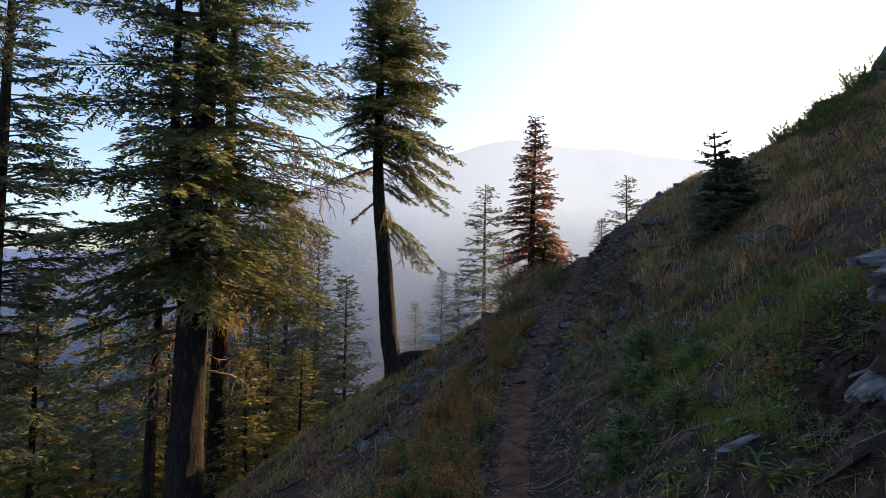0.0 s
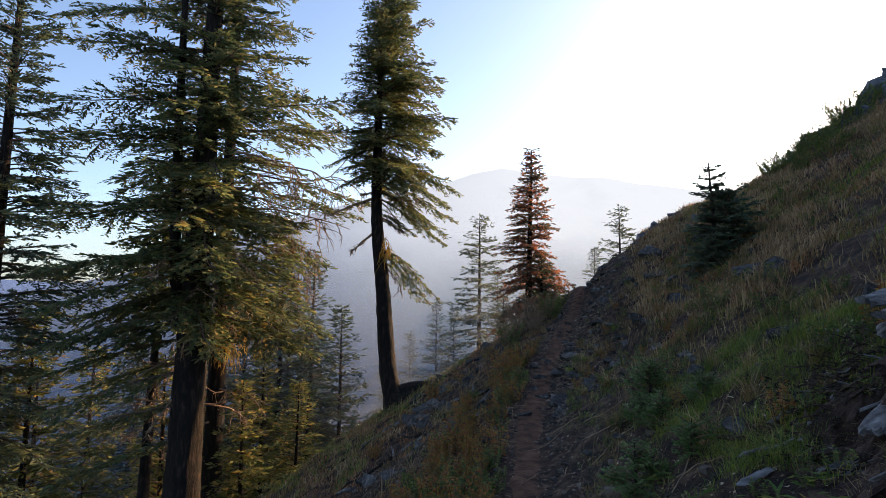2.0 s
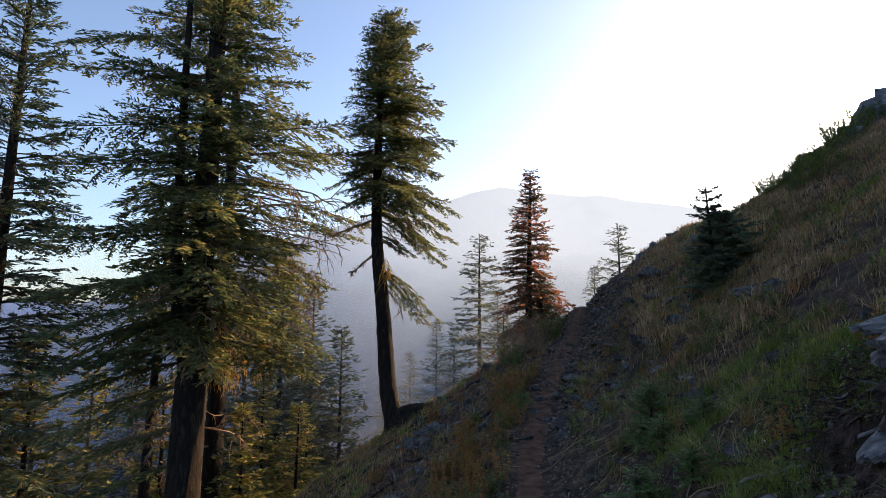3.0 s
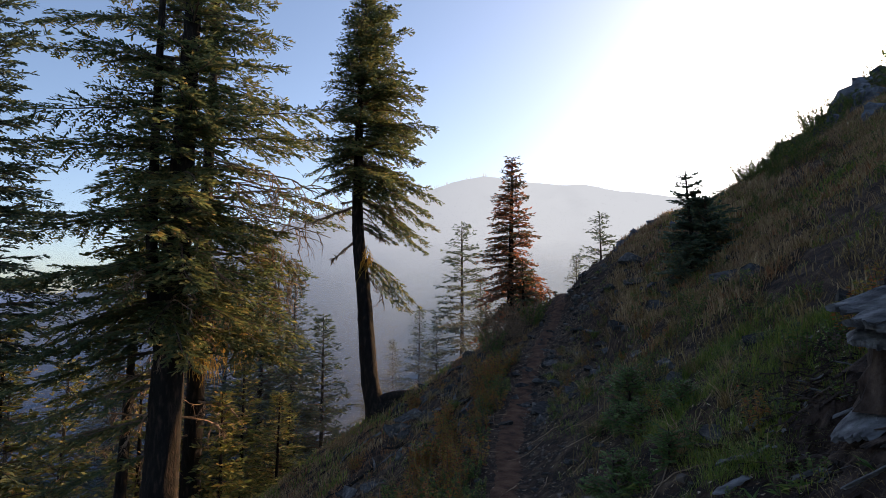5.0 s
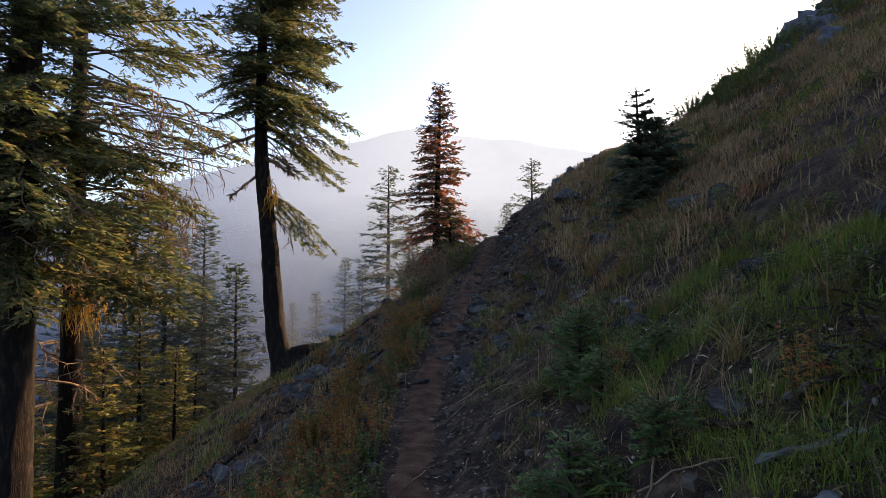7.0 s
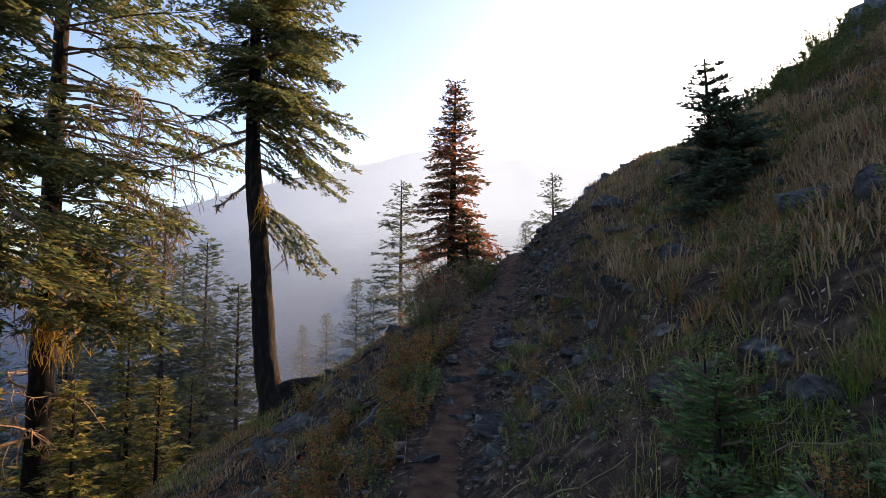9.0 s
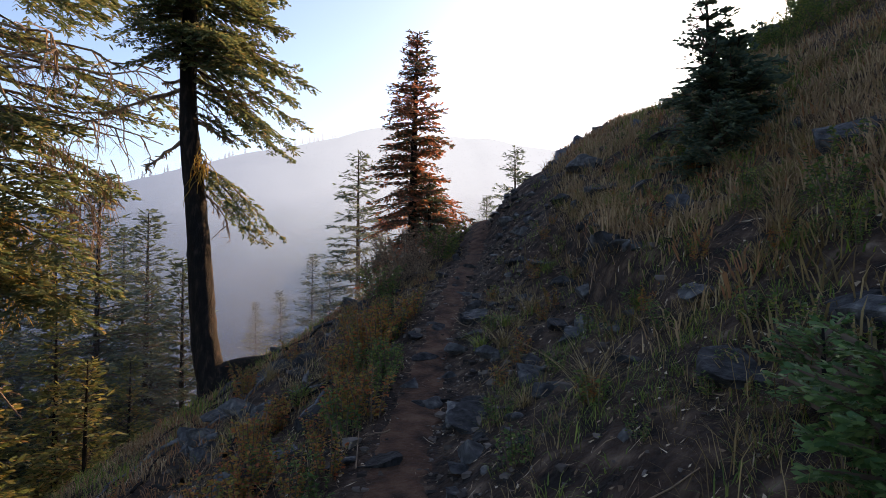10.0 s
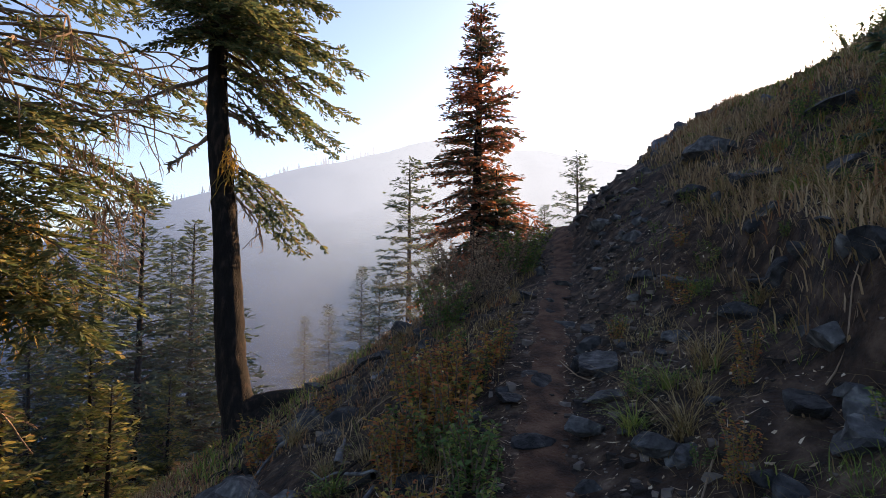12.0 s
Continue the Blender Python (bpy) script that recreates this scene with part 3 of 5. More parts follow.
MIDS = [
    # x, y, top z, scale, turn, which
    (-12.8, 18, 1.0, 0.8, 100, 0), (-9.6, 20.5, -0.4, 0.75, 200, 0), (-5.2, 21.0, -1.4, 0.55, 40, 0),
    (-7.9, 26.2, -0.5, 0.66, 130, 0), (-12.0, 30.5, -1.0, 0.8, 260, 0), (-14.5, 24, -0.5, 0.9, 10, 0), (-10.4, 26.0, -2.6, 0.6, 75, 0), (-6.5, 19.4, -1.2, 0.58, 165, 0),
    (-8.9, 32.2, 4.9, 1.05, 10, 1), (-7.9, 35.8, 3.6, 1.0, 60, 1), (-12.0, 36.0, 4.6, 1.1, 150, 1), (-5.6, 33.4, 1.2, 0.9, 250, 1),
    (-10.6, 41.0, 3.0, 1.0, 310, 1), (-15.5, 40.0, 1.0, 1.1, 20, 1), (-17, 33.0, 0.0, 1.0, 220, 1),
    (-0.1, 51.0, 1.7, 0.7, 45, 1), (-4.9, 56.7, -2.4, 0.5, 145, 1), (2.6, 36.0, 7.2, 0.75, 85, 2), (12.3, 38.0, 8.3, 0.62, 185, 2), (12.9, 46.5, 6.2, 0.6, 285, 1),
    (4.6, 44, 4.2, 0.6, 5, 1), (6.4, 40, 3.4, 0.5, 50, 0), (3.8, 33, 2.4, 0.5, 120, 2), (-2.2, 48, -1.0, 0.6, 200, 1), (1.2, 42, 1.2, 0.55, 90, 1), (9.6, 50, 5.4, 0.6, 95, 2), (-16.5, 21, -1.0, 0.9, 60, 0), (-18.5, 27, -1.5, 1.0, 160, 0), (-11.2, 22.5, -4.0, 0.6, 33, 0),
    (-13.6, 33, 2.0, 0.9, 0, 1), (-20, 38, -0.5, 1.1, 100, 1), (-8.3, 38.5, 0.5, 0.8, 140, 1), (-6.6, 29.0, -2.6, 0.55, 10, 0),
]
for x, y, top, sc, turn, which in MIDS:
    h = (14, 16, 14)[which] * sc
    conifer("fir", (x, y, top - h), ("olive-green fir below the slope, low-sun gold in its needle colour", "misty grey-green fir rising out of the valley", "thin hazy fir with open flat boughs")[which], (mid, midb, sparse)[which], turn, sc, "firs in the valley")


bareish = conifer_meshes(20, 13, 9.0, 2.0, M_FIR_WARM, 0.32, 0.14, (0.3, 0), 0.19, dead0=2.5, dead_n=26, droop=0.4, rise=0.0, gap=0.25, needle_w=0.06)
conifer("slender_fir", (-8.9, 17.5, -7.8), "slender fir with a bare trunk and dry broken limbs", bareish, 40)


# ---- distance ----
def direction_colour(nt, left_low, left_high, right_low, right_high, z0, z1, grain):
    """Painted haze colour for emission: paler with height and towards the sun's side."""
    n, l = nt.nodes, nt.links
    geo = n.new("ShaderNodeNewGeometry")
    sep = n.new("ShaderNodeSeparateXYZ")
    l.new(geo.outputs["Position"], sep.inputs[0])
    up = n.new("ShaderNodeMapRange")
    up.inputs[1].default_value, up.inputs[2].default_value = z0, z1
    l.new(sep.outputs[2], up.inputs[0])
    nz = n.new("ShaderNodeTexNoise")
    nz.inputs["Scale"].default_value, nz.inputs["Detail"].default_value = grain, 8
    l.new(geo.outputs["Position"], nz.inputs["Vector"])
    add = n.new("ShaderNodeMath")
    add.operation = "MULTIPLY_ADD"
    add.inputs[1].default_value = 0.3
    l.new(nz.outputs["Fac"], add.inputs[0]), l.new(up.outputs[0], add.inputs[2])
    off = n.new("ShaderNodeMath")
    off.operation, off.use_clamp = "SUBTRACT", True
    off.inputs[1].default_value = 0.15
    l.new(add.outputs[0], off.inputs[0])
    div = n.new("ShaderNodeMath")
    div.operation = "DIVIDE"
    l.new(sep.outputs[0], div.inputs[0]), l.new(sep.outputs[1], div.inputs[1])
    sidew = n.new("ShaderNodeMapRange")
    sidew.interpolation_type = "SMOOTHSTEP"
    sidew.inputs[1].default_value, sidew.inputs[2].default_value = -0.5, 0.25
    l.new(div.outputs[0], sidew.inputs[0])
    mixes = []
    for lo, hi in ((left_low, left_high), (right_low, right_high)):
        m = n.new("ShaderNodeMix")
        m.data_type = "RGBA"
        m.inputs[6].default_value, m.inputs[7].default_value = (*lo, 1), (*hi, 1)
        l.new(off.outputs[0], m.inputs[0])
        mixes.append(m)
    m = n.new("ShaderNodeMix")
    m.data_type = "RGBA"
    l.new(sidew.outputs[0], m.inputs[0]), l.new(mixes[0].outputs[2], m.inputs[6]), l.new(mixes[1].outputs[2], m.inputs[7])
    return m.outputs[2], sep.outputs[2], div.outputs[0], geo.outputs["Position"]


# Far haze painted as emission over a little plain diffuse.
def painted_haze_material(name, colours, z0, z1, keep, grain=0.02):
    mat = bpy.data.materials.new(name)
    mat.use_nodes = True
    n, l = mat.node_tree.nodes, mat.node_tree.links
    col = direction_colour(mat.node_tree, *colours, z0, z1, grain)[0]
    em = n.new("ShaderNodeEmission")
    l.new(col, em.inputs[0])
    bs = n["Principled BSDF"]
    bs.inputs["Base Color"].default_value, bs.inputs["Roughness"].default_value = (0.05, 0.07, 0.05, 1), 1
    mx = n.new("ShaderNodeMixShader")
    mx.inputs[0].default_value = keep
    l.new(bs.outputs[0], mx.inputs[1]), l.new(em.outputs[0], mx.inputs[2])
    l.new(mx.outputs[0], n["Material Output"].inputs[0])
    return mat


def range_of_hills(name, dist, azs, elevs, mat, label, depth=0.5, base=-90, rough=0.012, seed=1):
    a = np.radians(np.linspace(azs[0], azs[-1], 260))
    e = np.interp(np.degrees(a), azs, elevs)
    r = np.random.default_rng(seed)
    rows = []
    top = dist * np.tan(np.radians(e))
    for k in np.linspace(0, 1, 14):
        rad = dist * (1 - depth * (1 - k))
        z = base + (top - base) * k ** 1.3 + dist * rough * waves(a * dist, np.full_like(a, rad), seed, dist * 0.2) * (0.3 + 0.3 * k)
        rows.append(np.stack([np.sin(a) * rad, np.cos(a) * rad, z], -1))
    back = rows[-1].copy()
    back[:, :2] *= 1.25
    back[:, 2] = base
    rows.append(back)
    v = np.stack(rows)
    n = len(a)
    i, j = np.meshgrid(np.arange(n - 1), np.arange(len(rows) - 1))
    q = (j * n + i).ravel()
    return tagged(new(name, mesh_from(name, v.reshape(-1, 3), np.stack([q, q + 1, q + n + 1, q + n], -1), mat, True)), label, "mountain", kind="structure")


# Haze brightness is painted in: bluer left and low, paler up and sunward.
FAR_GLOW = ((0.02, 0.042, 0.095), (0.13, 0.165, 0.24), (0.03, 0.05, 0.08), (0.42, 0.45, 0.48))
MIST_GLOW = ((0.02, 0.042, 0.095), (0.13, 0.165, 0.24), (0.03, 0.05, 0.08), (0.31, 0.345, 0.38))
M_HAZE_GLOW = painted_haze_material("painted_haze_slope", FAR_GLOW, -60, 75, 0.95)
M_BLUE_GLOW = painted_haze_material("painted_blue_haze", ((0.03, 0.06, 0.16), (0.12, 0.17, 0.32), (0.2, 0.25, 0.35), (0.3, 0.35, 0.45)), -150, 50, 0.95, 0.004)
MOUNT_AZ, MOUNT_EL = [-75, -45, -35, -29, -19, -12.3, -4, 3, 6.6, 9.5, 12, 16, 22, 32, 60, 90], [-3, -2, 0.2, 2.0, 6.4, 8.7, 11.0, 12.75, 13.55, 13.1, 12.8, 12.45, 11.2, 9, 6, 2]
range_of_hills("backdrop_mountain", 700, MOUNT_AZ, MOUNT_EL, M_HAZE_GLOW, "wooded mountain ridge with pale morning haze painted as glow")
range_of_hills("backdrop_hills", 2600, [-180, -120, -60, -40, -30, 0, 60, 120, 180], [1.5, 2.0, 1.0, 1.6, 1.2, 1.5, 2, 1.5, 1.5], M_BLUE_GLOW, "far hills with blue haze painted as glow", 0.3, -220, 0.004, 4)
# woods along the mountain's crest, haze painted into their glow
rf = np.random.default_rng(3)
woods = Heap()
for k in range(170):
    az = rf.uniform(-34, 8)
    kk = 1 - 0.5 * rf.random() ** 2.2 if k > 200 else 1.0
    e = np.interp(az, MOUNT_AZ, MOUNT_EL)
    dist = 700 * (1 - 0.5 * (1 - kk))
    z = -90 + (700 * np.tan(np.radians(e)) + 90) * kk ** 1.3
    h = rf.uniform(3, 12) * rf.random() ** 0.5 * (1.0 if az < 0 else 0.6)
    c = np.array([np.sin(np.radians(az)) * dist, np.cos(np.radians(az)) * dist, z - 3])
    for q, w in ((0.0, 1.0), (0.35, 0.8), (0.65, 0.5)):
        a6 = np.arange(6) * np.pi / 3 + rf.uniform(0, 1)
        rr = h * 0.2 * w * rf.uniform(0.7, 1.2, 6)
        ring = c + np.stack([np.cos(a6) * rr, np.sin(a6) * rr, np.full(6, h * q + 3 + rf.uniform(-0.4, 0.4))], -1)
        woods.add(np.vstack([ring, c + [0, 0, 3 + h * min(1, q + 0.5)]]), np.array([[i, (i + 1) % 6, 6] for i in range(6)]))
tagged(new("far_woods", woods.mesh("far_woods", painted_haze_material("painted_haze_conifers", ((0.04, 0.065, 0.12), (0.11, 0.14, 0.2), (0.24, 0.27, 0.31), (0.52, 0.54, 0.57)), -60, 75, 0.95))), "far conifers along the mountain crest with haze painted as glow", "woods", kind="stuff")


# Mist sheets; with glow set, their brightness and sunward paling are painted as emission.
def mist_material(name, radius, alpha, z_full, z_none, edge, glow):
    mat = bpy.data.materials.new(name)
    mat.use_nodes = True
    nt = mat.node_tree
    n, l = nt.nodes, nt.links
    col, height, ratio, place = direction_colour(nt, *MIST_GLOW, -radius * 0.12, radius * 0.13, 0.05)
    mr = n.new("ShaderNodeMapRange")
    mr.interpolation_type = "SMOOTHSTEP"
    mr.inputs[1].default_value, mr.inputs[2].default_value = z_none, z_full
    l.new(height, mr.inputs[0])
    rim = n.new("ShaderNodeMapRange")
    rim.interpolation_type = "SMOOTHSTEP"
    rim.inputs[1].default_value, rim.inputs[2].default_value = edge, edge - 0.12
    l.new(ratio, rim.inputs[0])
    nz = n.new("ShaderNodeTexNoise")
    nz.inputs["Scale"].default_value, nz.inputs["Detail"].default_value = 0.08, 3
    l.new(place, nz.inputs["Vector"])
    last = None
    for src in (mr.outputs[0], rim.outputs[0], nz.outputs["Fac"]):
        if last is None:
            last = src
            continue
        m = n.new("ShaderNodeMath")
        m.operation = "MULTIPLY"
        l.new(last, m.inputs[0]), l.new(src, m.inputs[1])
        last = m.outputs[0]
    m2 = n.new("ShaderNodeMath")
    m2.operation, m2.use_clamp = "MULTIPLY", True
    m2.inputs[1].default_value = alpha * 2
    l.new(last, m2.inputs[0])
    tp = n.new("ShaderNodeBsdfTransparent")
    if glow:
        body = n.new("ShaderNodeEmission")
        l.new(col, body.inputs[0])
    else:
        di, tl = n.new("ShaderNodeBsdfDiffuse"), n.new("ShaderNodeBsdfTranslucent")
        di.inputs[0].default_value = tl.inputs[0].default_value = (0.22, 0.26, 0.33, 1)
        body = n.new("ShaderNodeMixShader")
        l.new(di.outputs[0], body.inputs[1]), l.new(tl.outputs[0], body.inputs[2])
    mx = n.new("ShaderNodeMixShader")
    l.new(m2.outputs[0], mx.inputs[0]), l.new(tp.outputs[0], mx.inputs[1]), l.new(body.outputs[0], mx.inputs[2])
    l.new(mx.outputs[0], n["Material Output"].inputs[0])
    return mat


def mist_bank(radius, alpha, z_full, z_none, edge, glow=0):
    a = np.linspace(radians(-75), math.atan(edge), 60)
    z = np.linspace(-60, z_none, 12)
    A, ZZ = np.meshgrid(a, z)
    rr = radius * (1 + 0.04 * np.sin(A * 9 + radius))
    v = np.stack([np.sin(A) * rr, np.cos(A) * rr, ZZ], -1).reshape(-1, 3)
    n = len(a)
    i, j = np.meshgrid(np.arange(n - 1), np.arange(len(z) - 1))
    q = (j * n + i).ravel()
    ob = new("backdrop_mist_sheet", mesh_from("backdrop_mist_sheet", v, np.stack([q, q + 1, q + n + 1, q + n], -1), mist_material("mist", radius, alpha, z_full, z_none, edge, glow), 1))
    return tagged(ob, "curved sheet painted as pale morning mist in the valley", "mist", kind="structure")


mist_bank(28, 0.14, -6, 6, 0.27)
mist_bank(34, 0.24, -6, 9, 0.37)
mist_bank(43, 0.3, -6, 11, 0.42)
# The two far sheets emit painted mist light instead of catching any.
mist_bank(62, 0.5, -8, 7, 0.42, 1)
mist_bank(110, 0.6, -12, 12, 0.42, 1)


# ---- rocks ----
def rock_mesh(seed, cuts=9, flat=0.7, sub=3, blocky=False, mat=None):
    r = np.random.default_rng(seed)
    bm = bmesh.new()
    bmesh.ops.create_icosphere(bm, subdivisions=sub, radius=1)
    planes = [(Vector(norm(r.normal(0, 1, 3))), r.uniform(0.35, 0.75)) for _ in range(cuts + 5)]
    if blocky:
        planes = [(Vector(norm(np.array(a) + r.normal(0, 0.22, 3))), r.uniform(0.4, 0.62)) for a in ((1, 0, 0), (-1, 0, 0), (0, 1, 0), (0, -1, 0), (0, 0, 1), (0, 0, -1))] + planes[:4]
    for v in bm.verts:
        for nrm, off in planes:
            k = v.co.dot(nrm) - off
            if k > 0:
                v.co -= nrm * k
        v.co *= 1.25 + 0.14 * noise.noise(v.co * 2.5 + Vector((seed, 0, 0))) + 0.09 * noise.noise(v.co * 7 + Vector((0, seed, 0)))
        v.co.z *= flat
    me = bpy.data.meshes.new("rock")
    bm.to_mesh(me)
    bm.free()
    me.materials.append(mat or M_ROCK)
    return me


# Grey-blue rock, made paler and bluer so its colour carries the ridge haze.
M_CRAG_HAZE = ramp_material("haze_paled_crag_rock", [(0.34, (0.03, 0.034, 0.042)), (0.5, (0.08, 0.088, 0.105)), (0.62, (0.13, 0.14, 0.165)), (0.75, (0.22, 0.23, 0.26))], 5, 0.9, 12, 1.0, 12, random_tint=0.2)
ROCKS = [rock_mesh(40 + k, 8 + k % 4, (0.45, 0.6, 0.75, 0.5, 0.9, 0.35)[k], 2 + k % 2) for k in range(6)] + [rock_mesh(50 + k, 6, (1.0, 0.8, 1.2)[k], 4, True, M_CRAG_HAZE) for k in range(3)]


def rock(x, y, size, which=0, turn=0.0, sink=0.25, tilt=0.0, label="grey angular rock lodged in the hillside", group="rocks on the slope", z=None):
    ob = new("rock", ROCKS[which])
    ob.matrix_basis = pose(x, y, (gz(x, y) if z is None else z) + size * (0.5 - sink) * 0.5, tilt, tilt * 0.6, turn) @ Matrix.Diagonal((size * 0.55, size * 0.42, size * 0.5, 1))
    return tagged(ob, label, "rock", group)


PLACED = [
    (2.5, 7.05, 0.42, 1, 20), (2.84, 6.6, 0.34, 3, 80), (2.75, 6.2, 0.4, 0, 140), (2.95, 6.9, 0.3, 5, 30), (4.7, 8.3, 0.8, 2, 10), (4.45, 7.45, 0.6, 4, 60),
    (2.7, 6.42, 0.3, 2, 45), (2.05, 4.15, 0.25, 1, 5), (2.9, 9.25, 0.32, 4, 75), (2.66, 9.0, 0.28, 0, 15), (3.45, 10.8, 0.34, 3, 120), (2.45, 11.05, 0.42, 1, 30),
    (2.6, 12.2, 0.34, 0, 100), (2.3, 10.6, 0.36, 5, 0), (2.0, 11.0, 0.26, 3, 50), (2.43, 11.3, 0.4, 2, 70), (1.75, 8.65, 0.4, 1, 10), (1.62, 8.1, 0.3, 4, 160), (2.28, 9.6, 0.26, 2, 60),
    (-0.35, 12.2, 0.75, 5, 20), (-0.4, 13.8, 0.8, 0, 60), (-0.6, 15.6, 0.9, 3, 100), (0.1, 15.4, 0.6, 1, 140), (0.9, 14.6, 0.55, 2, 20), (1.3, 15.8, 0.6, 4, 70), (-1.0, 14.6, 0.55, 5, 10),
    (0.3, 12.8, 0.5, 4, 0), (0.6, 13.6, 0.45, 2, 50), (-0.1, 11.6, 0.5, 3, 110), (0.5, 11.9, 0.3, 1, 20), (0.2, 13.3, 0.35, 0, 170), (1.4, 13.2, 0.35, 3, 35), (0.8, 12.6, 0.3, 2, 85),
    (4.6, 11.1, 0.5, 0, 30), (4.4, 12.9, 0.55, 3, 80), (4.7, 12.4, 0.7, 1, 40), (5.3, 10.35, 0.6, 2, 10), (3.9, 9.4, 0.5, 4, 55), (6.2, 12.8, 1.0, 0, 25), (5.4, 14.0, 0.9, 3, 95),
    (3.2, 5.2, 0.5, 2, 15), (3.6, 4.7, 0.45, 4, 120), (3.0, 7.9, 0.3, 0, 45), (2.5, 3.9, 0.3, 2, 0),
]
for x, y, sz, wh, tn in PLACED:
    rock(x, y, sz, wh, tn, 0.6, rng.uniform(-15, 15))
for k in range(130):
    y = 3.0 + 14 * rng.random() ** 0.6
    side = rng.random()
    d = rng.uniform(0.25, 1.1) if side < 0.5 else (rng.uniform(-0.55, -0.25) if side < 0.62 else rng.uniform(0.6, 5))
    rock(float(path_x(np.array(y))) + d, y, rng.uniform(0.07, 0.2) * (1.3 if y > 9 else 1), int(rng.integers(6)), rng.uniform(0, 360), 0.25, rng.uniform(-20, 20))
for k in range(60):
    y = rng.uniform(8.2, 15.5)
    d = rng.uniform(-3.2, -0.5) if k % 3 else rng.uniform(0.35, 1.5)
    rock(float(path_x(np.array(y))) + d, y, rng.uniform(0.2, 0.62) * (1 if k % 3 else 0.75), k % 6, rng.uniform(0, 360), 0.7, rng.uniform(-22, 22), "dark angular rock half buried in the bank")
for k in range(22):
    y = 8.5 + 3.0 * (k + rng.uniform(0, 1)) / 22
    rock(float(path_x(np.array(y))) + rng.uniform(1.5, 1.85), y, rng.uniform(0.16, 0.34), (0, 1, 2, 3, 4, 5)[k % 6], rng.uniform(0, 360), 0.75, rng.uniform(-18, 18), "dark broken rock jutting from the cut bank")
for k in range(15):
    y = rng.uniform(6.8, 14.5)
    rock(float(path_x(np.array(y))) + rng.uniform(-0.15, 0.4), y, rng.uniform(0.16, 0.36), int(rng.integers(6)), rng.uniform(0, 360), 0.72, rng.uniform(-8, 8), "flat worn stone set in the path", "stones of the path")
CRAG = [
    (9.3, 15.2, 1.6, 4, 20), (10.2, 15.0, 2.2, 2, 70), (11.3, 14.6, 2.6, 4, 110), (12.4, 14.0, 2.8, 1, 30), (13.2, 12.8, 3.0, 4, 0), (8.0, 16.6, 1.1, 2, 45), (8.6, 16.9, 0.9, 4, 90), (7.4, 17.4, 1.2, 0, 15),
    (6.4, 17.8, 1.0, 3, 60), (5.6, 17.9, 0.9, 1, 120), (9.0, 17.5, 1.5, 0, 10), (10.6, 12.2, 1.6, 4, 50), (9.2, 11.6, 1.0, 2, 80), (11.5, 16.3, 2.2, 2, 15), (4.9, 17.2, 0.7, 5, 30), (7.0, 15.2, 0.9, 1, 70),
]
for x, y, sz, wh, tn in CRAG:
    rock(x, y, sz * 0.6, 6 + wh % 3, tn, 1.12, rng.uniform(-12, 12), "dark craggy outcrop on the ridge", "crags along the ridge")


for x, y, sz, wh, tn in ((12.4, 15.7, 1.7, 4, 20), (13.2, 15.1, 2.3, 2, 75), (14.1, 14.3, 2.8, 4, 40), (15.2, 13.4, 3.0, 2, 110), (11.6, 16.0, 1.2, 2, 0), (7.9, 17.0, 0.9, 4, 30), (8.9, 16.9, 0.75, 2, 80), (9.4, 16.7, 0.8, 4, 10), (6.9, 17.5, 0.8, 2, 55),
                          (10.4, 16.3, 1.0, 4, 66), (6.2, 17.9, 0.7, 4, 25)):
    rock(x, y, sz * (0.62 if x > 11.5 else 0.45), 6 + wh // 2 % 3, tn, 1.08, rng.uniform(-14, 14), "blocky dark crag standing on the ridge", "crags along the ridge")


# the broken outcrop that steps up along the skyline
rc = np.random.default_rng(91)
for x, y, sz in ((9.35, 16.3, 0.9), (10.9, 16.4, 1.3), (11.5, 16.3, 1.5), (12.1, 16.4, 1.7), (12.8, 16.3, 1.6), (13.3, 16.3, 1.7), (13.8, 16.2, 2.2), (14.3, 16.1, 2.3), (14.9, 16.2, 2.0), (15.5, 15.9, 2.0), (16.2, 15.8, 2.2),
                 (12.3, 15.6, 1.3), (13.1, 15.3, 1.5), (14.0, 15.2, 1.6), (14.8, 14.9, 1.7), (11.4, 15.7, 1.1), (6.2, 17.0, 0.8), (6.7, 17.1, 0.8), (7.2, 17.1, 0.9), (7.8, 17.1, 0.8), (5.5, 17.0, 0.7), (5.9, 16.6, 0.6), (8.4, 16.9, 0.7), (4.9, 16.7, 0.55)):
    rock(x, y, sz * rc.uniform(0.85, 1.1), 6 + int(rc.integers(3)), rc.uniform(0, 360), 1.32 if x > 13.5 else 1.16, rc.uniform(-16, 16), "blue-grey blocky crag stepping up the ridge, paled by painted haze", "crags along the ridge")


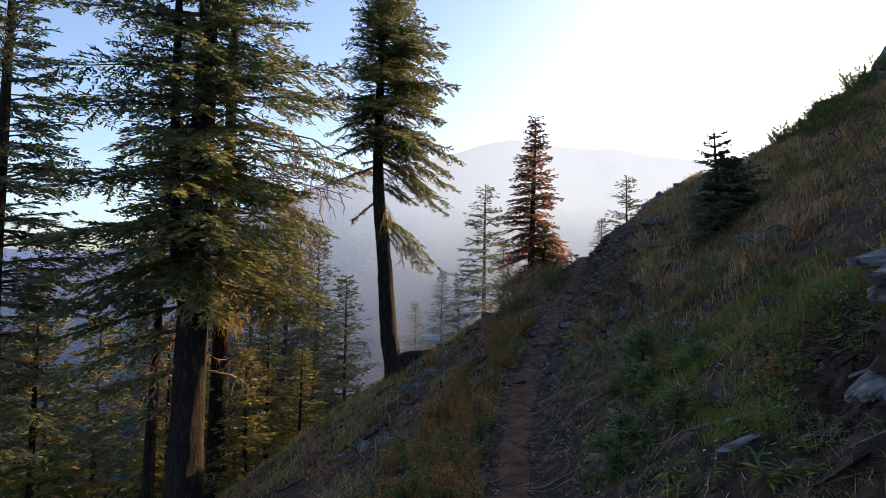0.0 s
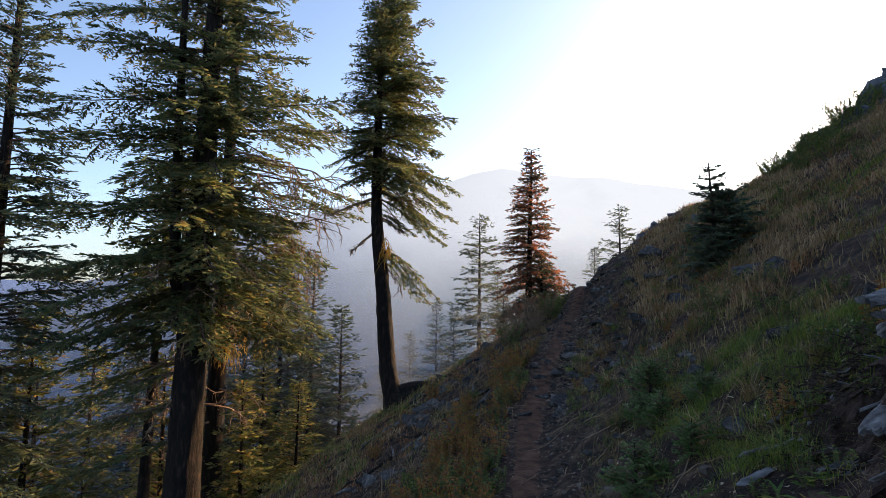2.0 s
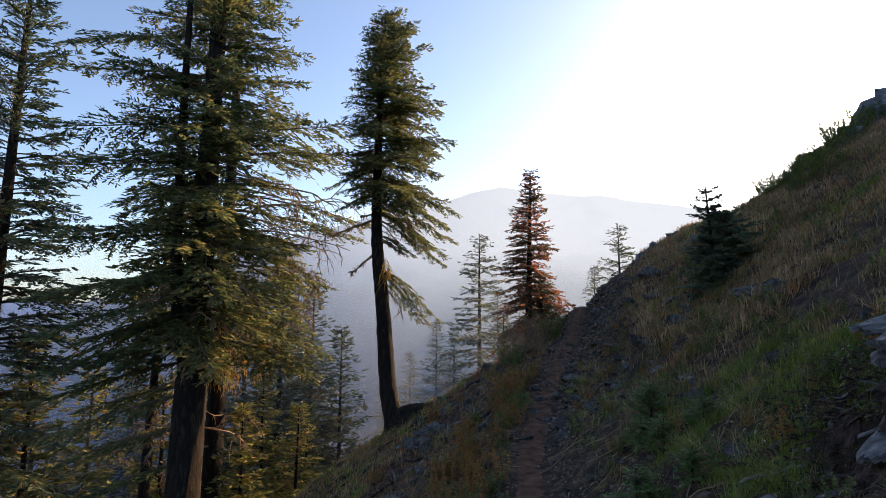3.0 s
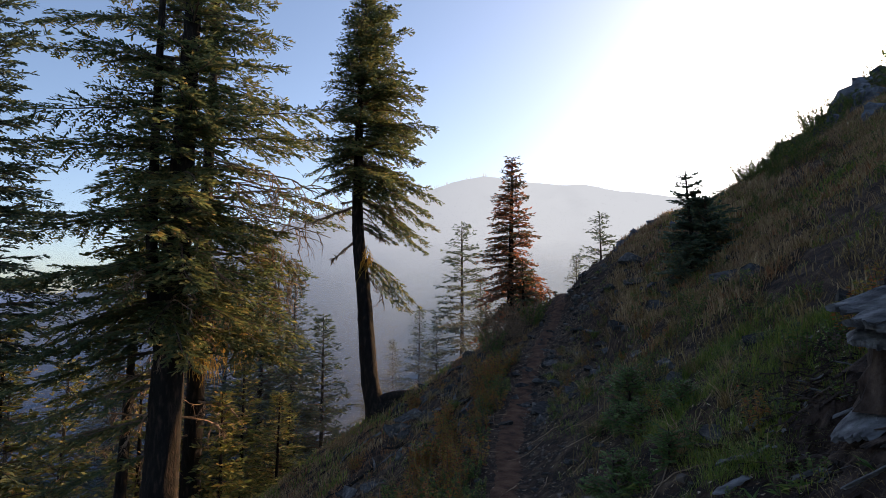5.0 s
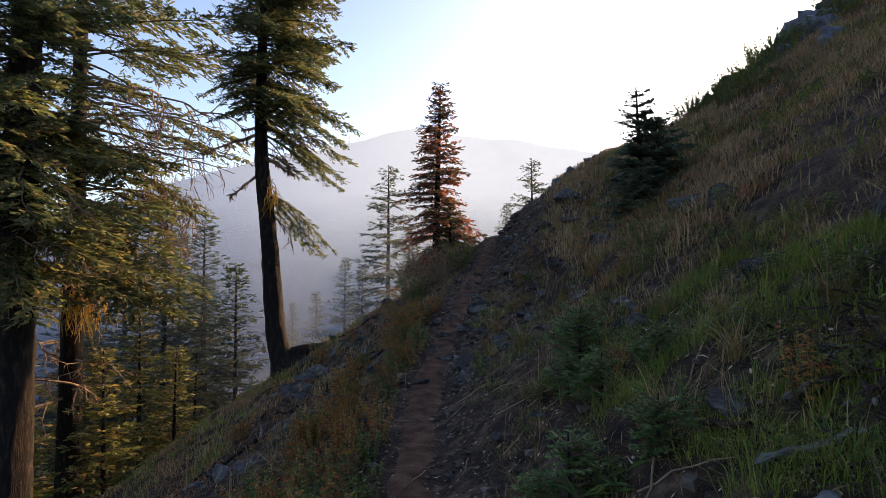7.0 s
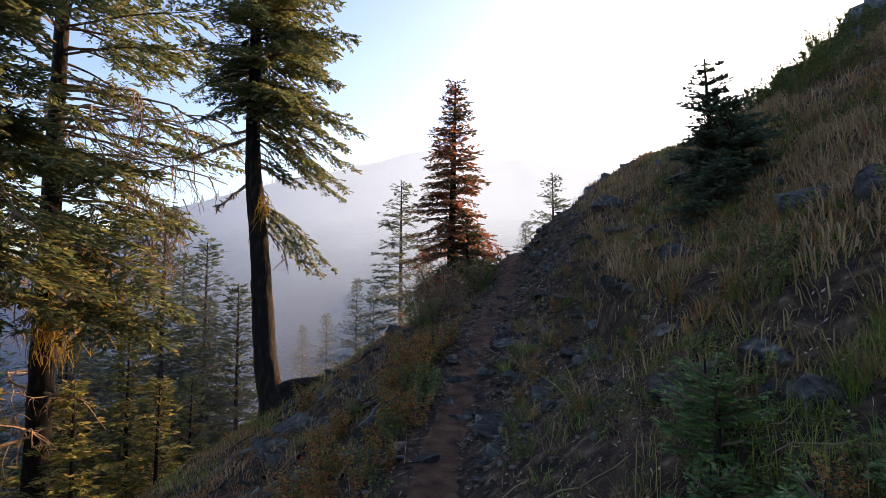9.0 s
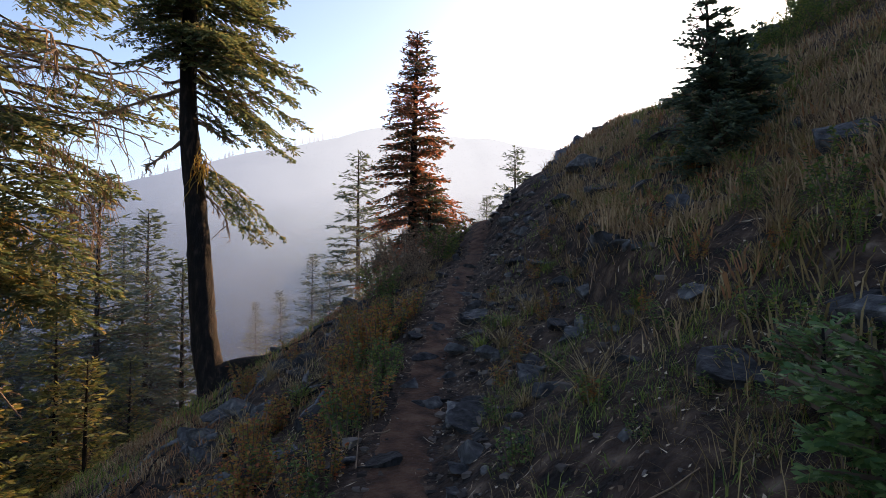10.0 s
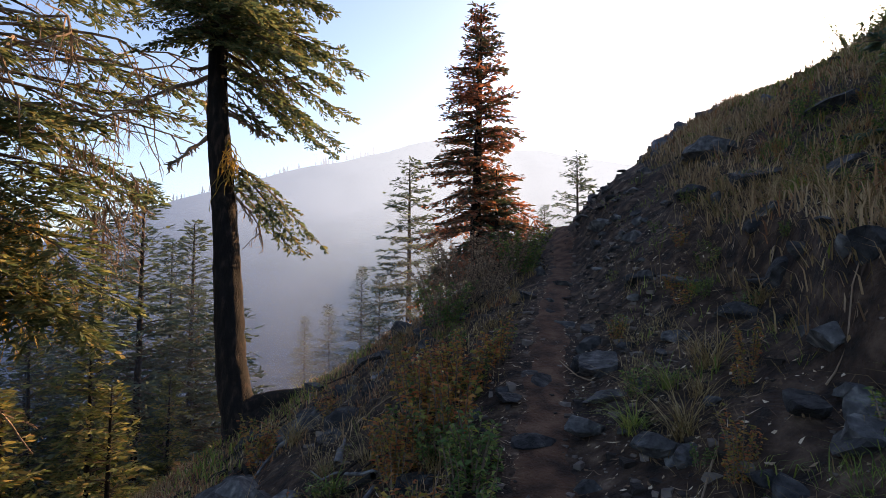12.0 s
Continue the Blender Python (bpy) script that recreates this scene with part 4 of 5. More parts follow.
# ---- loose stones of the path ----
def stones(n, lo, hi, dlo, dhi, s0, s1, seed):
    r = np.random.default_rng(seed)
    y = r.uniform(lo, hi, n)
    x = path_x(y) + r.uniform(dlo, dhi, n)
    z = ground(x, y)
    s = s0 + (s1 - s0) * r.random(n) ** 3
    c = np.array([[a, b, c] for a in (-1, 1) for b in (-1, 1) for c in (-1, 1)], float)
    a = r.uniform(0, 6.283, n)
    v = c[None] * r.uniform(0.45, 1.0, (n, 8, 3)) * (np.stack([s, s * r.uniform(0.5, 0.9, n), s * r.uniform(0.3, 0.6, n)], -1) / 2)[:, None]
    rx = v[..., 0] * np.cos(a)[:, None] - v[..., 1] * np.sin(a)[:, None]
    ry = v[..., 0] * np.sin(a)[:, None] + v[..., 1] * np.cos(a)[:, None]
    v = np.stack([rx, ry, v[..., 2]], -1) + np.stack([x, y, z + s * 0.08], -1)[:, None]
    f = np.array([[0, 1, 3, 2], [4, 6, 7, 5], [0, 4, 5, 1], [2, 3, 7, 6], [0, 2, 6, 4], [1, 5, 7, 3]])
    return v.reshape(-1, 3), (np.arange(n)[:, None, None] * 8 + f[None]).reshape(-1, 4)


heap = Heap()
heap.add(*stones(1000, 1, 18, -0.3, 0.5, 0.01, 0.06, 1))
heap.add(*stones(500, 4, 9, 0.15, 0.7, 0.015, 0.07, 4))
heap.add(*stones(800, 9, 18, 0.1, 0.9, 0.015, 0.1, 6))
heap.add(*stones(1400, 1, 18, 0.2, 3.5, 0.02, 0.12, 2))
heap.add(*stones(2400, 2.5, 14, -0.6, 1.6, 0.008, 0.035, 5))
heap.add(*stones(900, 8, 18, -3.5, -0.2, 0.02, 0.13, 3))
M_STONE = ramp_material("loose_stone", [(0.25, (0.018, 0.013, 0.011)), (0.5, (0.055, 0.042, 0.035)), (0.8, (0.16, 0.13, 0.11))], 9, 0.9, 5, 0.3, 60, island=0.6)
tagged(new("gravel", heap.mesh("gravel", M_STONE)), "loose grey stones and shale along the path", "gravel", kind="stuff")


# ---- grass and herbs ----
def blades(x, y, n_each, h0, h1, wid, bend, spread_r, seed):
    r = np.random.default_rng(seed)
    m = len(x) * n_each
    cx, cy = np.repeat(x, n_each), np.repeat(y, n_each)
    hh = np.repeat(r.uniform(0.55, 1.2, len(x)), n_each)
    a = r.uniform(0, 6.283, m)
    rr = spread_r * np.sqrt(r.random(m))
    bx, by = cx + np.cos(a) * rr, cy + np.sin(a) * rr
    bz = ground(bx, by) - 0.01
    h = r.uniform(h0, h1, m) * hh
    a2 = a + r.normal(0, 0.7, m)
    ln = h * np.abs(r.normal(bend, bend * 0.5, m)) + 0.02
    dx, dy = np.cos(a2), np.sin(a2)
    w = wid * r.uniform(0.6, 1.3, m)
    b = np.stack([bx, by, bz], -1)
    o = np.stack([-dy, dx, np.zeros(m)], -1) * (w / 2)[:, None]
    mid = b + np.stack([dx * ln * 0.35, dy * ln * 0.35, h * 0.62], -1)
    tip = b + np.stack([dx * ln, dy * ln, h * (1 - 0.25 * np.minimum(ln / h, 1.5))], -1)
    v = np.stack([b - o, b + o, mid - o * 0.8, mid + o * 0.8, tip], 1).reshape(-1, 3)
    f = np.array([[0, 1, 3], [0, 3, 2], [2, 3, 4]])
    return v, (np.arange(m)[:, None, None] * 5 + f[None]).reshape(-1, 3)


def scatter(n, ylo, yhi, dlo, dhi, seed, clump=0.0, size=1.3):
    r = np.random.default_rng(seed)
    y = r.uniform(ylo, yhi, n * 2)
    x = path_x(y) + r.uniform(dlo, dhi, n * 2)
    keep = waves(x, y, seed + 50, size) > clump + r.normal(0, 0.25, n * 2)
    return x[keep][:n], y[keep][:n]


M_TAWNY = ramp_material("tawny_grass", [(0.25, (0.18, 0.11, 0.06)), (0.55, (0.36, 0.235, 0.125)), (0.8, (0.52, 0.38, 0.22))], 1.2, 0.7, 3, 0, island=0.45, translucent=0.45)
g, dgr, tw = Heap(), Heap(), Heap()
# short green and dry turf
g.add(*blades(*scatter(1300, 1.5, 9, 0.5, 3.2, 21, 0.2), 15, 0.03, 0.11, 0.0035, 0.8, 0.07, 1))
g.add(*blades(*scatter(420, 2.8, 6.2, 1.2, 2.9, 22, 0.0), 26, 0.07, 0.2, 0.0038, 0.7, 0.08, 2))
g.add(*blades(*scatter(900, 6, 16, 0.7, 5, 23, 0.25), 10, 0.04, 0.14, 0.006, 0.8, 0.08, 3))
g.add(*blades(*scatter(260, 5, 12, -2.5, -0.4, 24, 0.25), 12, 0.04, 0.14, 0.005, 0.8, 0.08, 4))
dgr.add(*blades(*scatter(1700, 2, 12, 0.5, 4.5, 25, 0.2), 15, 0.03, 0.17, 0.003, 1.1, 0.08, 5))
dgr.add(*blades(*scatter(2000, 5, 18, 1.5, 11, 26, 0.1, 2.0), 12, 0.08, 0.24, 0.011, 0.7, 0.18, 6))
dgr.add(*blades(*scatter(420, 2, 11, -2.6, -0.3, 27, 0.25), 12, 0.05, 0.2, 0.0035, 0.9, 0.08, 7))
dgr.add(*blades(*scatter(300, 11, 16, -2.6, -0.3, 33, 0.2), 12, 0.05, 0.2, 0.005, 0.9, 0.08, 13))
dgr.add(*blades(*scatter(700, 10, 18, -8.5, -3.4, 28, 0.1), 10, 0.06, 0.2, 0.011, 0.5, 0.13, 8))
g.add(*blades(*scatter(600, 10, 18, -8.5, -3.2, 30, 0.2), 9, 0.1, 0.24, 0.012, 0.5, 0.13, 10))
tw.add(*blades(*scatter(700, 10, 18, -8.5, -3.0, 34, 0.1), 9, 0.06, 0.18, 0.011, 0.5, 0.13, 14))
tw.add(*blades(*scatter(2600, 7, 18, 1.6, 11, 29, 0.0, 2.5), 13, 0.1, 0.26, 0.012, 0.6, 0.2, 9))
tw.add(*blades(*scatter(260, 7, 17, -2.8, -0.5, 31, 0.35), 8, 0.08, 0.28, 0.007, 0.5, 0.09, 11))
g.add(*blades(*scatter(1000, 6, 17.5, 2.0, 9, 35, 0.2, 1.8), 10, 0.05, 0.17, 0.009, 0.7, 0.1, 15))
rg = Heap()
rg.add(*blades(*scatter(900, 9, 18, -8.5, -2.4, 84, 0.0, 1.6), 10, 0.05, 0.16, 0.01, 0.7, 0.13, 19))
rg.add(*blades(*scatter(1500, 7, 17.5, 1.8, 11, 81, 0.3, 3.2), 14, 0.06, 0.2, 0.016, 0.7, 0.2, 16))
rg.add(*blades(*scatter(500, 6, 16, -3.4, -0.6, 82, 0.3, 1.6), 10, 0.05, 0.18, 0.008, 0.7, 0.1, 17))
g.add(*blades(*scatter(1300, 9, 18, 3.0, 12, 83, 0.25, 3.0), 12, 0.05, 0.2, 0.016, 0.8, 0.2, 18))
# tall single dry stalks
dgr.add(*blades(*scatter(160, 3, 14, 0.5, 5, 32, 0.0), 4, 0.25, 0.55, 0.004, 0.5, 0.05, 12))


def litter(n, ylo, yhi, dlo, dhi, s0, s1, slim, seed):
    """Dead leaves, needles and straw bits lying on the soil."""
    r = np.random.default_rng(seed)
    y = r.uniform(ylo, yhi, n)
    x = path_x(y) + r.uniform(dlo, dhi, n)
    L = r.uniform(s0, s1, n)
    a = r.uniform(0, 6.283, n)
    u = np.stack([np.cos(a), np.sin(a)], -1) * L[:, None]
    w = np.stack([-np.sin(a), np.cos(a)], -1) * (L * slim)[:, None]
    c = np.stack([x, y], -1)
    out = []
    for du, dw, lift in ((-0.5, 0, 0.15), (0, 0.5, 0.03), (0.5, 0, 0.18), (0, -0.5, 0.05)):
        p2 = c + u * du + w * dw
        out.append(np.column_stack([p2, ground(p2[:, 0], p2[:, 1]) + 0.006 + L * lift * r.uniform(0, 1, n)]))
    v = np.stack(out, 1).reshape(-1, 3)
    f = np.array([[0, 1, 3], [1, 2, 3]])
    return v, (np.arange(n)[:, None, None] * 4 + f[None]).reshape(-1, 3)


lit = Heap()
lit.add(*litter(9000, 1.5, 14, -1.8, 2.6, 0.012, 0.04, 0.5, 1))
lit.add(*litter(6500, 1.5, 14, -1.8, 2.6, 0.03, 0.12, 0.05, 2))
lit.add(*litter(5000, 8, 17, -3.5, 4, 0.02, 0.05, 0.3, 3))
M_LITTER = ramp_material("leaf_litter", [(0.2, (0.04, 0.022, 0.014)), (0.5, (0.14, 0.085, 0.05)), (0.72, (0.3, 0.21, 0.13)), (0.88, (0.52, 0.42, 0.3))], 5, 0.9, 3, 0, island=0.85)
tagged(new("leaf_litter", lit.mesh("leaf_litter", M_LITTER)), "brown dead leaves and straw bits on the soil", "litter", kind="stuff")
tagged(new("green_grass", g.mesh("green_grass", M_GRASS)), "short green grass tufts on the slope", "grass", kind="stuff")
tagged(new("dry_grass", dgr.mesh("dry_grass", M_DRY)), "straw-coloured dry grass on the slope", "grass", kind="stuff")
M_RUSTGRASS = ramp_material("rust_ground_cover", [(0.25, (0.16, 0.07, 0.035)), (0.55, (0.32, 0.145, 0.065)), (0.8, (0.42, 0.24, 0.11))], 1.5, 0.7, 3, 0, island=0.5, translucent=0.4)
tagged(new("rust_ground_cover", rg.mesh("rust_ground_cover", M_RUSTGRASS)), "low rust-brown withered plants in patches on the slope", "ground cover", kind="stuff")
tagged(new("tawny_grass", tw.mesh("tawny_grass", M_TAWNY)), "reddish-brown withered grass on the slope", "grass", kind="stuff")


def tuft_mesh(seed, n, length, width, mat):
    """A bunchgrass tuft: long arching blades from one crown."""
    r = np.random.default_rng(seed)
    v, f = [], []
    s = np.linspace(0, 1, 6)
    for k in range(n):
        a, L = r.uniform(0, 6.283), length * r.uniform(0.45, 1.15)
        out, bow = r.uniform(0.3, 1.3), r.uniform(0.5, 1.5)
        c = np.stack([np.cos(a) * L * out * s ** 1.3, np.sin(a) * L * out * s ** 1.3, L * (s - bow * 0.55 * s ** 2.2)], -1) + [r.normal(0, 0.03), r.normal(0, 0.03), -0.02]
        o = np.array([-np.sin(a), np.cos(a), 0]) * width / 2
        w = (1 - s ** 2 * 0.9)[:, None]
        b = len(v) * 12
        v.append(np.stack([c - o * w, c + o * w], 1).reshape(-1, 3))
        f += [[b + 2 * q, b + 2 * q + 1, b + 2 * q + 3, b + 2 * q + 2] for q in range(5)]
    return mesh_from("grass_tuft", np.concatenate(v), np.array(f), mat)


TUFTS = [tuft_mesh(201, 90, 0.5, 0.005, M_DRY), tuft_mesh(202, 70, 0.38, 0.005, M_DRY), tuft_mesh(203, 80, 0.34, 0.006, M_GRASS), tuft_mesh(204, 60, 0.42, 0.005, M_TAWNY)]
TUFT_LABELS = ("straw-coloured bunchgrass tuft with long arching blades", "dry bunchgrass tuft on the slope", "green bunchgrass tuft on the slope", "tawny withered bunchgrass tuft on the slope")
rt = np.random.default_rng(55)
spots = [(3.17, 7.66, 0), (3.45, 7.9, 3), (2.35, 9.75, 0), (2.55, 9.95, 1), (2.2, 10.0, 2), (2.75, 10.2, 0), (3.0, 8.6, 2), (3.6, 9.0, 1), (2.0, 8.3, 1), (4.3, 9.2, 3), (4.0, 8.4, 0), (3.9, 12.0, 3), (4.4, 11.8, 3), (4.7, 9.8, 3)]
for k in range(70):
    y = rt.uniform(4, 15)
    spots.append((float(path_x(np.array(y))) + rt.uniform(0.7, 5.5), y, int(rt.integers(4))))
for k in range(22):
    y = rt.uniform(6, 15)
    spots.append((float(path_x(np.array(y))) + rt.uniform(-2.6, -0.5), y, int(rt.integers(4))))
for x, y, wh in spots:
    ob = new("grass_tuft", TUFTS[wh])
    ob.matrix_basis = pose(x, y, gz(x, y), 0, 0, rt.uniform(0, 360)) @ Matrix.Scale(rt.uniform(0.6, 1.05), 4)
    tagged(ob, TUFT_LABELS[wh], "grass", "bunchgrass tufts")


def herb_meshes(seed, height, stems, per, leaf, width, mat, lean=0.35, spread_r=0.08, sprig=False):
    """Leafy stems with pointed leaves folded along the midrib."""
    r = np.random.default_rng(seed)
    st, lv, lf, n = Heap(), [], [], 0
    for _ in range(stems):
        a, h = r.uniform(0, 6.283), height * r.uniform(0.55, 1.1)
        rr = spread_r * np.sqrt(r.random())
        b = np.array([np.cos(a) * rr, np.sin(a) * rr, -0.03])
        t = b + np.array([np.cos(a) * lean * h * r.uniform(0.3, 1), np.sin(a) * lean * h * r.uniform(0.3, 1), h])
        pts = b + (t - b) * np.linspace(0, 1, 5)[:, None] + np.array([0, 0, 1]) * (np.sin(np.linspace(0, 3.14, 5)) * 0.06 * h)[:, None]
        st.add(*tube(pts, np.linspace(0.004, 0.0018, 5) * (1 + height), 3))
        for k in range(per):
            s = r.uniform(0.15, 1.0)
            p = b + (t - b) * s + np.array([0, 0, np.sin(s * 3.14) * 0.06 * h])
            az, el = r.uniform(0, 6.283), r.uniform(-0.3, 0.7)
            u = np.array([np.cos(az) * np.cos(el), np.sin(az) * np.cos(el), np.sin(el)])
            w = norm(np.cross(u, [0, 0, 1.0]) + r.normal(0, 0.3, 3))
            up = np.cross(w, u)
            L = leaf * r.uniform(0.6, 1.2)
            W = L * width
            q = [p, p + u * L * 0.45 + w * W + up * W * 0.5, p + u * L - up * L * 0.15, p + u * L * 0.45 - w * W + up * W * 0.5]
            lv += q
            lf += [[n, n + 1, n + 2], [n, n + 2, n + 3]]
            n += 4
    return st.mesh("stalk", M_TWIG), mesh_from("foliage", lv, lf, mat)


def herb(name, at, label, meshes, rz, sc, group, category):
    e = thing(name, at, label, category, group, rz, sc)
    tagged(part_mesh("stalk", meshes[0], e), kind="stuff")
    tagged(part_mesh("foliage", meshes[1], e), kind="stuff")
    return e


HERBS = {
    "rust": [herb_meshes(60 + k, 0.42, 12, 26, 0.04, 0.32, M_RUST) for k in range(3)],
    "green": [herb_meshes(70 + k, 0.26, 10, 20, 0.034, 0.34, M_LEAF) for k in range(3)],
    "shrub": [herb_meshes(80 + k, 0.8, 26, 34, 0.06, 0.42, M_LEAF, 0.7, 0.25) for k in range(2)],
    "straw": [herb_meshes(85 + k, 0.8, 34, 40, 0.045, 0.4, M_STRAW, 0.7, 0.3) for k in range(2)],
    "blade": [herb_meshes(90, 0.1, 8, 5, 0.09, 0.09, M_LEAF, 0.6, 0.05)],
}


def herbs(kind, name, n, ylo, yhi, dlo, dhi, seed, label, s0=0.7, s1=1.2, clump=0.0, group="herbs beside the path"):
    xs, ys = scatter(n, ylo, yhi, dlo, dhi, seed, clump, 1.0)
    r = np.random.default_rng(seed)
    for x, y in zip(xs, ys):
        herb(name, (x, y, gz(x, y)), label, HERBS[kind][int(r.integers(len(HERBS[kind])))], r.uniform(0, 360), r.uniform(s0, s1), group, "plant")


herbs("rust", "autumn_herb", 34, 3, 9.8, -1.3, -0.3, 61, "rust and yellow autumn herb beside the path", 0.5, 1.1, -0.1)
herbs("rust", "autumn_herb", 7, 10.3, 13, -1.1, -0.4, 67, "rust and yellow autumn herb beside the path", 0.7, 1.2, -0.1)
herbs("green", "green_herb", 55, 2.5, 13, -1.6, -0.3, 62, "green leafy herb beside the path", 0.7, 1.3)
herbs("green", "green_herb", 110, 2.5, 13, 0.5, 3.2, 63, "green leafy herb on the slope", 0.4, 0.9)
herbs("rust", "autumn_herb", 40, 3, 14, 0.5, 3.5, 64, "yellowing autumn herb on the slope", 0.3, 0.6)
herbs("rust", "autumn_herb", 30, 6.4, 10.5, -1.5, -0.3, 76, "rust-red and yellow autumn herb beside the path", 0.6, 1.0, -0.3)
herbs("rust", "autumn_herb", 40, 3, 6.6, -1.2, -0.28, 68, "orange and yellow autumn herb beside the path", 0.45, 0.8, -0.4)
herbs("green", "green_herb", 34, 3, 6.6, -1.1, -0.25, 69, "green leafy herb beside the path", 0.6, 1.0, -0.4)
herbs("green", "green_herb", 60, 6, 15, 2.5, 7, 72, "low green herb high on the slope", 0.6, 1.3)
herbs("blade", "broad_leaf_plant", 16, 2.6, 4.4, 0.8, 1.8, 65, "low plant with long narrow green leaves", 0.7, 1.3, -0.3)
herbs("rust", "autumn_herb", 5, 10, 16, -3.5, -1.0, 66, "rust and yellow autumn herb on the lower slope", 0.7, 1.2)
for x, y, sc, tn in ((1.3, 10.5, 1.2, 0), (1.15, 10.9, 1.3, 80), (1.45, 11.2, 1.1, 160), (0.95, 10.5, 1.1, 240), (1.1, 11.8, 1.2, 30)):
    herb("autumn_herb", (x, y, gz(x, y)), "tall rust-red and yellow herb beside the path", HERBS["rust"][0], tn, sc, "herbs beside the path", "plant")
for x, y, sc, tn, kind in ((2.15, 14.6, 1.05, 0, "straw"), (1.75, 14.2, 0.85, 90, "straw"), (2.6, 15.0, 0.9, 200, "straw"), (2.75, 14.6, 0.75, 40, "shrub"), (2.95, 15.2, 0.8, 140, "shrub"), (1.6, 13.4, 0.7, 10, "shrub"), (2.2, 13.9, 0.6, 100, "straw")):
    herb("shrub", (x, y, gz(x, y)), {"straw": "shrub with pale faded seed heads at the crest", "shrub": "green leafy shrub at the crest"}[kind], HERBS[kind][0], tn, sc, "shrubs at the crest", "shrub")
for k in range(18):
    x, y = ((9.6, 14.6), (10.4, 14.2), (8.9, 14.9), (11.8, 13.8), (8.2, 13.2), (9.4, 12.8))[k % 6]
    x, y = x + rng.uniform(-0.7, 0.7), y + rng.uniform(-0.7, 0.7)
    herb("shrub", (x, y, gz(x, y)), "yellow-green leafy shrub among ridge rocks", HERBS["shrub"][k % 2], rng.uniform(0, 360), rng.uniform(0.45, 0.85), "shrubs on the ridge", "shrub")
for k, (x, y) in enumerate(((10.0, 16.2), (10.4, 16.0), (10.7, 15.6), (11.9, 15.9), (12.4, 15.9), (14.6, 15.7), (15.4, 15.3), (16.0, 15.0), (9.7, 15.6), (11.2, 15.0), (13.0, 14.6))):
    for q in range(2):
        x2, y2 = x + rng.uniform(-0.3, 0.3), y + rng.uniform(-0.3, 0.3)
        herb("shrub", (x2, y2, gz(x2, y2)), "yellow-green leafy shrub among ridge rocks", HERBS["shrub"][(k + q) % 2], rng.uniform(0, 360), rng.uniform(0.6, 0.95), "shrubs on the ridge", "shrub")

for x, y, sc, tn, kind in ((2.95, 4.0, 1.2, 0, "green"), (3.1, 3.7, 1.1, 70, "rust"), (2.85, 4.3, 1.2, 140, "green"), (3.2, 4.2, 1.0, 220, "rust"), (2.25, 3.9, 0.8, 30, "rust"), (2.35, 3.75, 0.8, 90, "green")):
    herb(kind + "_herb" if kind == "green" else "autumn_herb", (x, y, gz(x, y)), "yellow-green leafy herb beside a broken stump", HERBS[kind][1], tn, sc, "herbs beside the stump", "plant")
# fir seedlings beside the path
M_SEEDLING = ramp_material("seedling_needles", [(0.25, (0.045, 0.1, 0.03)), (0.55, (0.095, 0.165, 0.048)), (0.8, (0.18, 0.25, 0.075))], 6, 0.55, 3, 0, island=0.5, translucent=0.35)
seedm = conifer_meshes(19, 0.62, 0.03, 0.42, M_SEEDLING, 0.07, 0.034, (0.02, 0), 0.014, droop=0.1, rise=0.25, needle_w=0.017, power=0.6, top_r=0.004)
for x, y, sc, tn in ((2.12, 6.05, 0.72, 0), (1.9, 5.75, 0.55, 70), (1.4, 4.45, 0.62, 130), (2.3, 6.4, 0.55, 220), (1.75, 4.25, 0.5, 20), (1.95, 5.3, 0.6, 300), (2.3, 5.2, 0.5, 80), (1.25, 4.1, 0.4, 40)):
    conifer("fir_seedling", (x, y, gz(x, y) - 0.02), "low bushy bright green fir seedling", seedm, tn, sc, "fir seedlings", "seedling")


# ---- stump and rotten wood ----
def shard(length, w, th, seed, bent=0.1):
    r = np.random.default_rng(seed)
    n = 9
    s = np.linspace(-0.5, 0.5, n)
    c = np.stack([s * length, r.normal(0, w * 0.12, n).cumsum() * 0.5, np.sin(s * 5 + r.uniform(0, 6)) * bent * length * 0.3], -1)
    prof = (1 - (2 * s) ** 8 * r.uniform(0.3, 0.7)) * r.uniform(0.55, 1.2, n)
    rows = []
    for a in np.arange(8) * np.pi / 4:
        rows.append(c + np.stack([np.zeros(n), np.cos(a) * w / 2 * prof * r.uniform(0.8, 1.15, n), np.sin(a) * th / 2 * prof * r.uniform(0.7, 1.2, n)], -1))
    v = np.stack(rows, 1).reshape(-1, 3)
    i = np.arange(n - 1)[:, None] * 8
    j = np.arange(8)[None]
    f = np.stack([i + j, i + (j + 1) % 8, i + 8 + (j + 1) % 8, i + 8 + j], -1).reshape(-1, 4)
    return v, f


